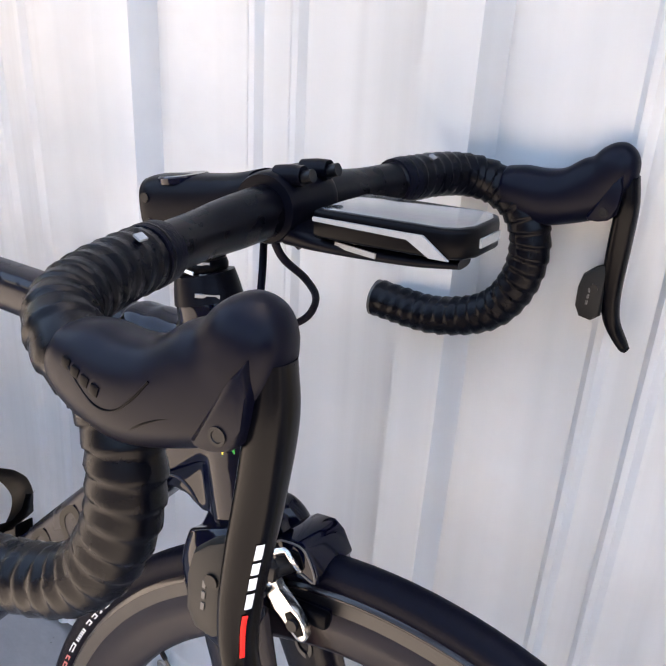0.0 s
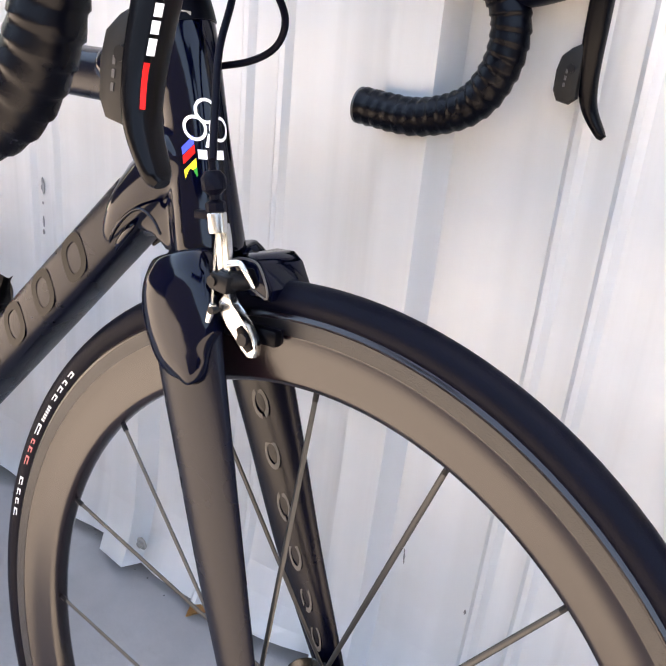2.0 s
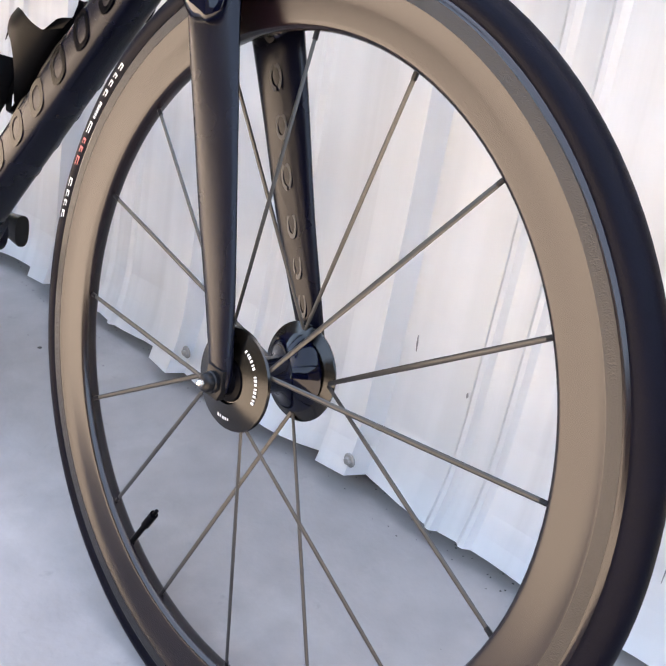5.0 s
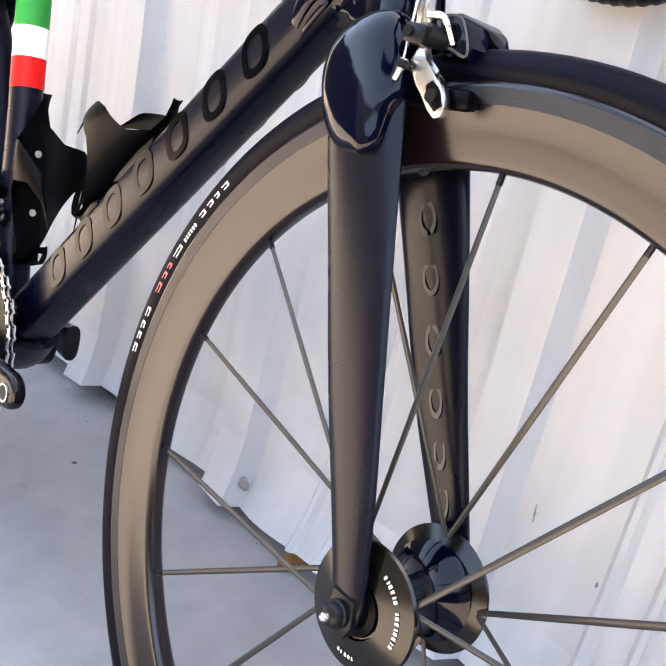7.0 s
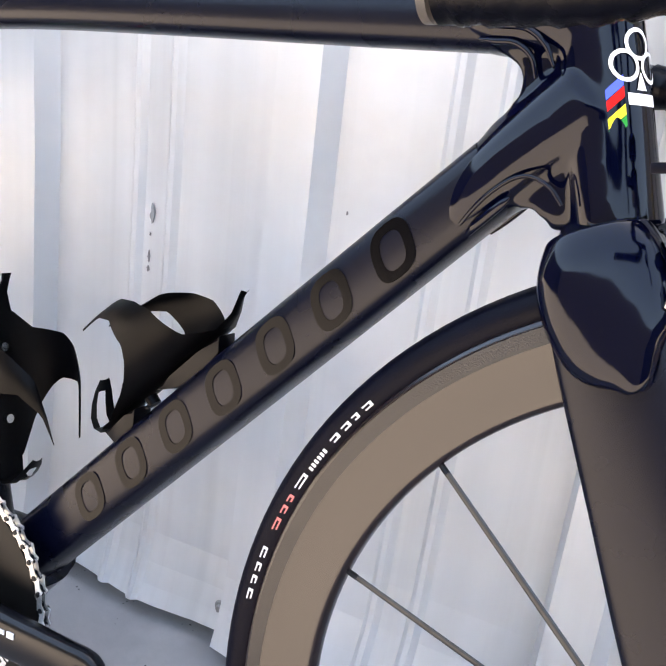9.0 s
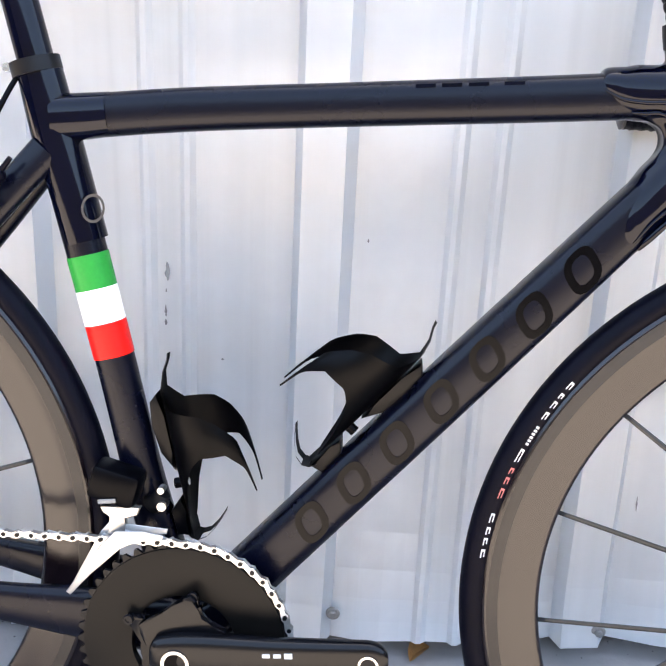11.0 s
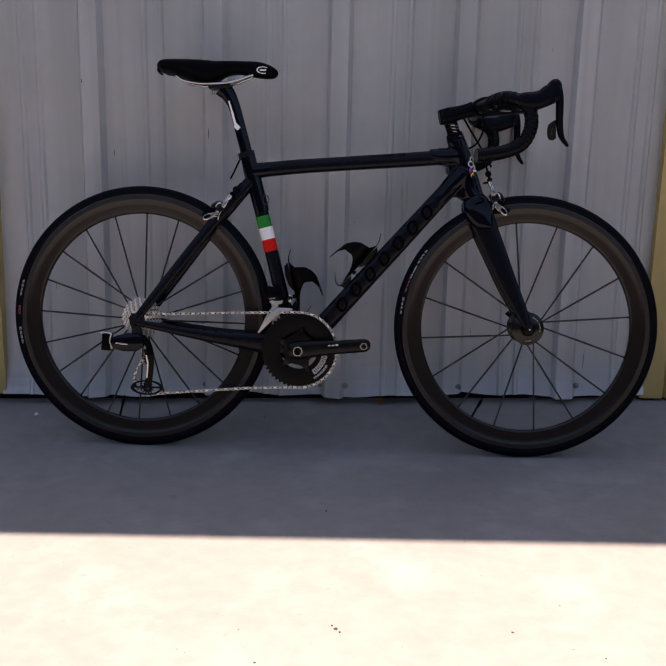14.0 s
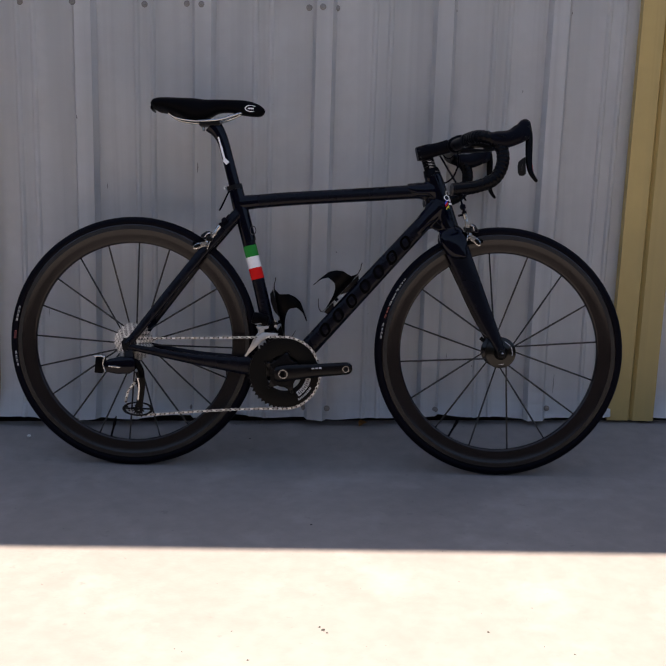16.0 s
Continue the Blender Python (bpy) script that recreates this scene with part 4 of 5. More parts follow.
lm, inner_link = link_mesh(CHAINM, 0.38), link_mesh(DARKST, 0.45)
cp = [np.array(p) for p in chain_path()]
seglen = [np.linalg.norm(b - a) for a, b in zip(cp, cp[1:])]
total = sum(seglen)
nl = int(total / 0.0127)
for k in range(nl):
    s = (k + 0.5) * total / nl
    i = 0
    while i < len(seglen) - 1 and s > seglen[i]:
        s -= seglen[i]
        i += 1
    q = cp[i] + (cp[i + 1] - cp[i]) * s / seglen[i]
    d = cp[i + 1] - cp[i]
    o = new("link", inner_link if k % 2 else lm)
    o.parent = chain
    o.matrix_basis = Matrix.Translation((q[0], CH - (0.0015 if k % 2 else 0), q[1])) @ Matrix.Rotation(-math.atan2(d[1], d[0]), 4, "Y") @ Matrix.Scale(0.8 if k % 2 else 1.0, 4, (0, 1, 0))

# derailleurs
fd = group("front_derailleur", bike, "electronic front derailleur with a bright steel cage")
part("motor_box", box(0.356, -0.030, 0.410, 0.044, 0.030, 0.032, 0.005, Matrix.Rotation(radians(14), 4, "Y")), PLASTIC, fd, "black battery and motor box")
part("motor_mark", box(0.352, -0.0462, 0.3985, 0.016, 0.0012, 0.0035, 0, Matrix.Rotation(radians(-8), 4, "Y")), FAINT, fd)
part("linkage", slab([(0.345, 0.392), (0.381, 0.394), (0.378, 0.386), (0.366, 0.384), (0.367, 0.371), (0.372, 0.368), (0.350, 0.366), (0.355, 0.372), (0.355, 0.384), (0.348, 0.386)], -0.044, -0.036, 0.0012), DARKST, fd)
part("cage", slab([(0.404, 0.369), (0.405, 0.374), (0.385, 0.376), (0.362, 0.374), (0.350, 0.362), (0.336, 0.339), (0.317, 0.312), (0.321, 0.309), (0.342, 0.334), (0.358, 0.354), (0.380, 0.367)], -0.0535, -0.0515, 0.0008), CAGES, fd, "pale steel cage plate")
part("cage", slab([(0.404, 0.369), (0.405, 0.374), (0.352, 0.376), (0.344, 0.366), (0.317, 0.312), (0.321, 0.309), (0.362, 0.352), (0.382, 0.365)], -0.039, -0.0375, 0.0006), CAGES, fd)
part("clamp_bolt", rod((0.398, -0.036, 0.393), (0.398, -0.024, 0.393), 0.0042, 12), DARKST, fd)
part("mount", tube([(0.383, -0.016, 0.386, 0.006, 0.010), (0.392, -0.026, 0.394, 0.005, 0.009), (0.398, -0.030, 0.404, 0.005, 0.007)], 12, 3), DARKM, fd)
part("bolt", rod((0.397, -0.036, 0.408), (0.397, -0.026, 0.408), 0.0032, 10), DARKST, fd)
rd = group("rear_derailleur", bike, "black electronic rear derailleur with a carbon cage")
part("knuckle", tube([(0.006, -0.066, 0.318, 0.006, 0.012), (0.010, -0.072, 0.302, 0.009, 0.014), (0.012, -0.074, 0.284, 0.010, 0.016)], 16, 4), DARKM, rd)
part("motor_body", slab([(0.030, 0.292), (0.020, 0.302), (-0.010, 0.303), (-0.040, 0.296), (-0.052, 0.288), (-0.054, 0.262), (-0.020, 0.256), (0.015, 0.258), (0.030, 0.270)], -0.090, -0.064, 0.004), GLOSS, rd, "gloss black motor body")
part("battery", box(-0.066, -0.076, 0.280, 0.024, 0.026, 0.046, 0.003, Matrix.Rotation(radians(4), 4, "Y")), PLASTIC, rd, "small black battery pack")
part("battery_clip", tube([(-0.080, -0.0900, 0.301, 0.0010, 0.0022), (-0.066, -0.0900, 0.3035, 0.0010, 0.0022), (-0.050, -0.0900, 0.300, 0.0010, 0.0022)], 8, 3), STEEL, rd, "bright battery clip")
part("latch", tube([(-0.052, -0.0905, 0.300, 0.001, 0.002), (-0.056, -0.0905, 0.285, 0.001, 0.002), (-0.050, -0.0905, 0.262, 0.001, 0.0025)], 8, 3), STEEL, rd)
part("side_stripe", box(-0.025, -0.0908, 0.276, 0.032, 0.0014, 0.004, 0.0004, Matrix.Rotation(radians(5), 4, "Y")), STEEL, rd)
part("body_arm", tube([(0.010, -0.078, 0.298, 0.0060, 0.0070), (0.030, -0.078, 0.288, 0.0060, 0.0085), (0.042, -0.075, 0.268, 0.0050, 0.0085), (0.044, -0.068, 0.248, 0.0040, 0.0080)], 14, 4), PLASTIC, rd, "black swing arm")
part("cage_plate", tube([(0.036, -0.062, 0.262, 0.003, 0.012), (0.041, -0.060, 0.232, 0.0022, 0.0105), (0.040, -0.058, 0.200, 0.002, 0.009), (0.034, -0.056, 0.165, 0.002, 0.010)], 14, 4), RINGC, rd, "carbon cage plate")
part("cage_edge", tube([(0.032, -0.0650, 0.245, 0.0008, 0.0026), (0.0355, -0.0635, 0.222, 0.0008, 0.0024), (0.0325, -0.061, 0.185, 0.0008, 0.0022)], 8, 4), STEEL, rd)
part("pulley_guard", lathe([(0.0420, -0.0585), (0.0420, -0.0540), (0.0340, -0.0540), (0.0340, -0.0585)], 48, True, (0.0, 0, 0.0)), RINGC, rd)
pg = [o for o in rd.children if o.name.startswith("pulley_guard")][0]
pg.matrix_basis = Matrix.Translation((0.032, 0, 0.1600)) @ Matrix.Scale(0.46, 4, (0, 0, 1))
sprocket(rd, (0.034, 0, 0.232), 0.0145, -0.0475, 11, DARKM, "upper_pulley", 0.004, 0.004)
sprocket(rd, (0.032, 0, 0.1575), 0.0155, -0.0475, 12, DARKM, "lower_pulley", 0.004, 0.004)
for dx in (-0.016, 0.016):
    part("guard_spoke", tube([(0.032, -0.0565, 0.160, 0.0015, 0.0030), (0.032 + dx, -0.0565, 0.1605, 0.0013, 0.0022), (0.032 + dx * 2.3, -0.0565, 0.161, 0.0012, 0.0026)], 8, 3), RINGC, rd)
part("pulley_bolt", rod((0.032, -0.060, 0.1600), (0.032, -0.050, 0.1600), 0.0032, 12), DARKM, rd)
part("mount_bolt", lathe([(0.0025, -0.0725), (0.0032, -0.0735), (0.0062, -0.0735), (0.0068, -0.0715), (0.0068, -0.0650)], 20, False, (0.008, 0, 0.3135)), DARKM, rd, "black mounting bolt")
part("axle_nut", lathe([(0.0022, -0.0700), (0.0028, -0.0710), (0.0058, -0.0710), (0.0062, -0.0650)], 20, False, (0.0065, 0, 0.3365)), DARKM, rd, "black axle nut")

# ---- bottle cages ----
def bottle_cage(base, along, label):
    """A carbon cage of two wings and a toe on a tube; base is its low end on the tube's face, in the bicycle's plane."""
    g = group("bottle_cage", bike, label)
    al = Vector((along[0], 0, along[1])).normalized()
    out = Vector((-al.z, 0, al.x)) if along[0] > 0 else Vector((al.z, 0, -al.x))
    b = Vector((base[0], 0, base[1]))
    R = 0.0355

    def at(s, th, r=R):
        c = b + al * s + out * (0.006 + R)
        return c - out * (r * math.cos(th)) + Vector((0, 1, 0)) * (r * math.sin(th))

    def upper(t):
        return float(np.interp(math.degrees(t), (0, 20, 45, 90, 112, 140, 152, 158), (0.141, 0.134, 0.119, 0.1135, 0.104, 0.0850, 0.054, 0.033)))

    def lower(t):
        return float(np.interp(math.degrees(t), (0, 14, 22, 30, 40, 52, 66, 82, 118, 145, 152, 158), (0.006, 0.006, 0.012, 0.024, 0.041, 0.056, 0.068, 0.0755, 0.074, 0.0565, 0.043, 0.031)))

    for sgn in (-1, 1):
        bm = bmesh.new()
        rows = []
        for i in range(29):
            t = 2.755 * i / 28
            u, l = upper(t), lower(t)
            if u < l + 0.001:
                u = l + 0.001
            rows.append([bm.verts.new(at(l + (u - l) * j / 4, sgn * t, R + 0.0015 * math.sin(j / 4 * math.pi))) for j in range(5)])
        for p, q in zip(rows, rows[1:]):
            for j in range(4):
                bm.faces.new((p[j], p[j + 1], q[j + 1], q[j]))
        bmesh.ops.solidify(bm, geom=bm.faces[:], thickness=0.0016)
        part("wing", bm, CARBON, g)
    bm = bmesh.new()
    rows = []
    for s, wdt, lift in ((-0.004, 0.012, 0.001), (0.02, 0.013, 0.0), (0.06, 0.011, 0.0), (0.10, 0.014, 0.0), (0.135, 0.012, 0.0), (0.150, 0.006, 0.004), (0.160, 0.004, 0.010), (0.166, 0.005, 0.012)):
        c = b + al * s + out * (0.005 + lift)
        rows.append([bm.verts.new(c + Vector((0, wdt * k, 0)) + out * (abs(k) * 0.002)) for k in (-1, -0.5, 0, 0.5, 1)])
    for p, q in zip(rows, rows[1:]):
        for j in range(4):
            bm.faces.new((p[j], p[j + 1], q[j + 1], q[j]))
    bmesh.ops.solidify(bm, geom=bm.faces[:], thickness=0.003)
    part("spine", bm, CARBON, g)
    bm = bmesh.new()
    rows = []
    for o, s, wdt in ((0.002, -0.001, 0.012), (0.005, -0.007, 0.0135), (0.011, -0.0105, 0.014), (0.019, -0.009, 0.013), (0.027, -0.003, 0.0115), (0.034, 0.004, 0.009), (0.040, 0.011, 0.005)):
        c = b + al * s + out * o
        rows.append([bm.verts.new(c + Vector((0, wdt * k, 0)) + al * (abs(k) * 0.003)) for k in (-1, -0.4, 0.4, 1)])
    for i, (p, q) in enumerate(zip(rows, rows[1:])):
        for j in range(3):
            if not (i in (2, 3, 4) and j == 1):
                bm.faces.new((p[j], p[j + 1], q[j + 1], q[j]))
    bmesh.ops.solidify(bm, geom=bm.faces[:], thickness=0.002)
    part("toe", bm, CARBON, g)
    for prof in (((0.134, 0.003), (0.112, 0.0045), (0.078, 0.0045), (0.060, 0.0035), (0.078, -0.006), (0.104, -0.009), (0.126, -0.006)), ((-0.004, 0.0045), (0.022, 0.0045), (0.034, 0.003), (0.022, -0.009), (-0.001, -0.008))):
        pts = [b + al * u + out * v for u, v in prof]
        part("foot", slab([(q.x, q.z) for q in pts], -0.010, 0.010, 0.002), CARBON, g)
    for s in (0.045, 0.105):
        c = b + al * s + out * 0.005
        part("bolt", rod(c, c + out * 0.006, 0.0038, 12), STEEL, g)
        part("boss", rod(c - out * 0.007, c, 0.005, 12), PLASTIC, g)
    return g


bottle_cage((0.5315, 0.4335), (0.657, 0.754), "black carbon bottle cage on the down tube")
bottle_cage((0.4139, 0.3588), (-0.237, 0.971), "black carbon bottle cage on the seat tube")


# ---- brakes ----
def caliper(m, label):
    """A dual-pivot rim brake in its own place: x to the front, z up, its bolt at the origin."""
    g = group("brake_caliper", bike, label)
    g.matrix_basis = m
    arm = [(-0.0005, -0.007), (0.0045, -0.006), (0.0065, -0.014), (0.0135, -0.0185), (0.0225, -0.0220), (0.0300, -0.0300), (0.0325, -0.0370), (0.0310, -0.0420), (0.0265, -0.0435), (0.0205, -0.0405), (0.0130, -0.0330), (0.0070, -0.0270), (0.0005, -0.0240), (-0.0035, -0.0210), (-0.0015, -0.0150)]
    for s in (-1, 1):
        yo = s * 0.0320
        part("arm", slab(arm, yo - 0.0035, yo + 0.0035, 0.0015), STEEL if s < 0 else DARKM, g, "polished alloy brake arm" if s < 0 else "")
        part("slot", tube([(0.0165, yo + s * 0.0036, -0.0255, 0.0006, 0.0030), (0.0225, yo + s * 0.0038, -0.0315, 0.0006, 0.0052), (0.0285, yo + s * 0.0036, -0.0380, 0.0006, 0.0032)], 12, 3), PLASTIC, g)
        part("pad_bolt", rod((0.0222, yo + s * 0.003, -0.0320), (0.0222, yo + s * 0.0065, -0.0320), 0.0042, 14), DARKM, g)
        part("pad_post", rod((0.0222, s * 0.022, -0.0320), (0.0222, yo - s * 0.003, -0.0320), 0.0045, 12), DARKM, g)
        part("pad_holder", box(0.017, s * 0.0215, -0.0315, 0.046, 0.009, 0.012, 0.003, Matrix.Rotation(radians(-8), 4, "Y")), PLASTIC, g)
        part("brake_pad", box(0.017, s * 0.0165, -0.0315, 0.042, 0.004, 0.010, 0.001, Matrix.Rotation(radians(-8), 4, "Y")), RUBBER, g)
    part("bridge", tube([(0.000, -0.034, 0.000, 0.007, 0.007), (0.006, -0.020, 0.000, 0.006, 0.006), (0.007, 0.002, 0.000, 0.006, 0.006), (0.006, 0.022, 0.000, 0.006, 0.006), (0.004, 0.034, -0.006, 0.006, 0.006)], 14, 4, side=(1, 0, 0)), DARKM, g)
    part("face_plate", slab([(-0.012, 0.008), (-0.004, 0.0150), (0.010, 0.0175), (0.018, 0.0130), (0.0270, 0.000), (0.0255, -0.008), (0.012, -0.0050), (-0.006, -0.006)], -0.022, 0.020, 0.0028), GLOSS, g, "gloss black brake cover")
    part("cover_panel", slab([(-0.004, 0.0030), (0.0015, 0.0085), (0.0110, 0.0105), (0.0165, 0.0030), (0.0150, -0.0020)], -0.0228, -0.0215, 0.0006), PLASTIC, g, "black cover panel")
    edge = [(-0.0110, 0.0060), (-0.0040, 0.0128), (0.0105, 0.0152), (0.0175, 0.0105), (0.0245, -0.0010), (0.0235, -0.0060), (0.0110, -0.0032), (-0.0050, -0.0040), (-0.0110, 0.0060)]
    part("cover_edge", tube([(x, -0.0224, z, 0.0006, 0.0009) for x, z in edge], 8, 3), GREYL, g, "dull grey cover edge")
    part("link", tube([(-0.002, -0.0355, 0.011, 0.0016, 0.0022), (0.004, -0.0295, 0.0125, 0.0016, 0.0024), (0.010, -0.030, 0.009, 0.0016, 0.0024), (0.014, -0.024, -0.001, 0.0014, 0.0020)], 10, 4), STEEL, g, "curved bright link")
    part("pivot_block", box(-0.002, -0.0355, -0.001, 0.016, 0.011, 0.012, 0.002), DARKM, g, "dark pivot block")
    part("pivot_bolt", rod((-0.0065, -0.0395, -0.001), (-0.0065, -0.0425, -0.001), 0.0036, 14), DARKM, g)
    part("cable_arm", slab([(-0.0095, 0.004), (0.0010, 0.004), (-0.0050, 0.026), (-0.0080, 0.036), (-0.0160, 0.036), (-0.0130, 0.020)], -0.0345, -0.0290, 0.0018), STEEL, g, "polished cable arm")
    part("barrel", lathe([(0.0035, -0.0060), (0.0040, -0.0072), (0.0062, -0.0072), (0.0064, -0.005), (0.0064, 0.005), (0.0055, 0.006)], 22, False), STEEL, g, "bright barrel adjuster")
    part("cable_wire", rod((-0.0120, -0.0370, 0.032), (-0.0045, -0.0400, -0.020), 0.0008, 8), STEEL, g)
    part("cable_clamp", tube([(-0.0040, -0.0400, -0.016, 0.0024, 0.0024), (-0.0050, -0.0400, -0.022, 0.0026, 0.0026), (-0.0065, -0.0400, -0.029, 0.0020, 0.0020)], 12, 3), STEEL, g)
    part("clamp_bolt", rod((-0.0025, -0.0380, -0.0195), (-0.0025, -0.0435, -0.0195), 0.0026, 12), DARKM, g)
    part("adjuster_boot", lathe([(0.0030, 0.0060), (0.0066, 0.0062), (0.0066, 0.0115), (0.0055, 0.0125), (0.0036, 0.0135), (0.0036, 0.0165), (0.0078, 0.0200), (0.0080, 0.0275), (0.0050, 0.0315), (0.0026, 0.0320), (0.0024, 0.045)], 8, False), RUBBER, g, "black ribbed adjuster boot")
    part("adjuster_tab", box(-0.0255, -0.0365, 0.0375, 0.013, 0.005, 0.0055, 0.001, Matrix.Rotation(radians(-12), 4, "Y")), RUBBER, g)
    for o in g.children:
        if o.name.startswith(("barrel", "adjuster_boot")):
            o.matrix_basis = Matrix.Translation((-0.0130, -0.0365, 0.0365)) @ Matrix.Rotation(radians(-17), 4, "Y") @ Matrix.Rotation(radians(90), 4, "X")
    return g


caliper(STEER @ Matrix.Translation((0.9095, 0, 0.6655)), "polished front rim brake")
caliper(Matrix.Translation((0.2135, 0, 0.625)) @ Matrix.Rotation(radians(-180), 4, "Z") @ Matrix.Rotation(radians(-21), 4, "Y") @ Matrix.Scale(-1, 4, (0, 1, 0)), "polished rear rim brake")
rear_brake_hose = tube([(0.239, -0.033, 0.700, 0.0023, 0.0023), (0.246, -0.028, 0.715, 0.0023, 0.0023), (0.256, -0.016, 0.742, 0.0023, 0.0023), (0.262, -0.008, 0.757, 0.0023, 0.0023)], 10, 4)
part("brake_cable", rear_brake_hose, PLASTIC, bike)

# ---- cockpit, turned slightly with the front wheel's steerer ----
bars = group("handlebar", bike, "black carbon drop handlebar with ridged tape")
bars.matrix_basis = steered(-0.5) @ Matrix(((0.99627, -0.08600, -0.00722, 0.00664), (0.08606, 0.99626, 0.00777, -0.08104), (0.00653, -0.00836, 0.99994, -0.01020), (0, 0, 0, 1)))


def bar_path(s):
    return [(0.868, 0.0, 0.895), (0.868, 0.05 * s, 0.893), (0.870, 0.09 * s, 0.892), (0.8775, 0.135 * s, 0.893), (0.885, 0.175 * s, 0.893), (0.8965, 0.206 * s, 0.891), (0.915, 0.2205 * s, 0.886), (0.937, 0.222 * s, 0.874),
            (0.9495, 0.224 * s, 0.850), (0.9475, 0.225 * s, 0.815), (0.927, 0.226 * s, 0.783), (0.882, 0.2275 * s, 0.7645), (0.826, 0.229 * s, 0.7595 + 0.003 * s)]


def wrapped(path, r, pitch, depth, seg=22, start=0.0):
    """A tape-wrapped bar: overlapping turns make a spiral of low steps."""
    pts = spline(path, 24)
    bm = bmesh.new()
    acc, rings, last = 0.0, [], pts[0]
    dense = []
    for a, b in zip(pts, pts[1:]):
        n = max(1, int(np.linalg.norm(b - a) / 0.0014))
        for k in range(n):
            dense.append(a + (b - a) * k / n)
    dense.append(pts[-1])
    prev = None
    for i, p in enumerate(dense):
        d = Vector(dense[min(i + 1, len(dense) - 1)] - dense[max(i - 1, 0)]).normalized()
        if prev is None:
            prev = Vector((0, 0, 1))
        u = (prev - d * prev.dot(d)).normalized()
        prev = u
        v = d.cross(u)
        if i:
            acc += float(np.linalg.norm(p - dense[i - 1]))
        rr = r
        ring = []
        for k in range(seg):
            t = 2 * math.pi * k / seg
            f = ((acc + start) / pitch + k / seg) % 1.0
            step = depth * (f if f < 0.86 else (1 - f) * 6.1)
            ring.append(bm.verts.new(Vector(p) + (u * math.cos(t) + v * math.sin(t)) * (rr + step)))
        rings.append(ring)
    for a, b in zip(rings, rings[1:]):
        for k in range(seg):
            bm.faces.new((a[k], a[(k + 1) % seg], b[(k + 1) % seg], b[k]))
    bm.faces.new(rings[0])
    bm.faces.new(rings[-1])
    return bm


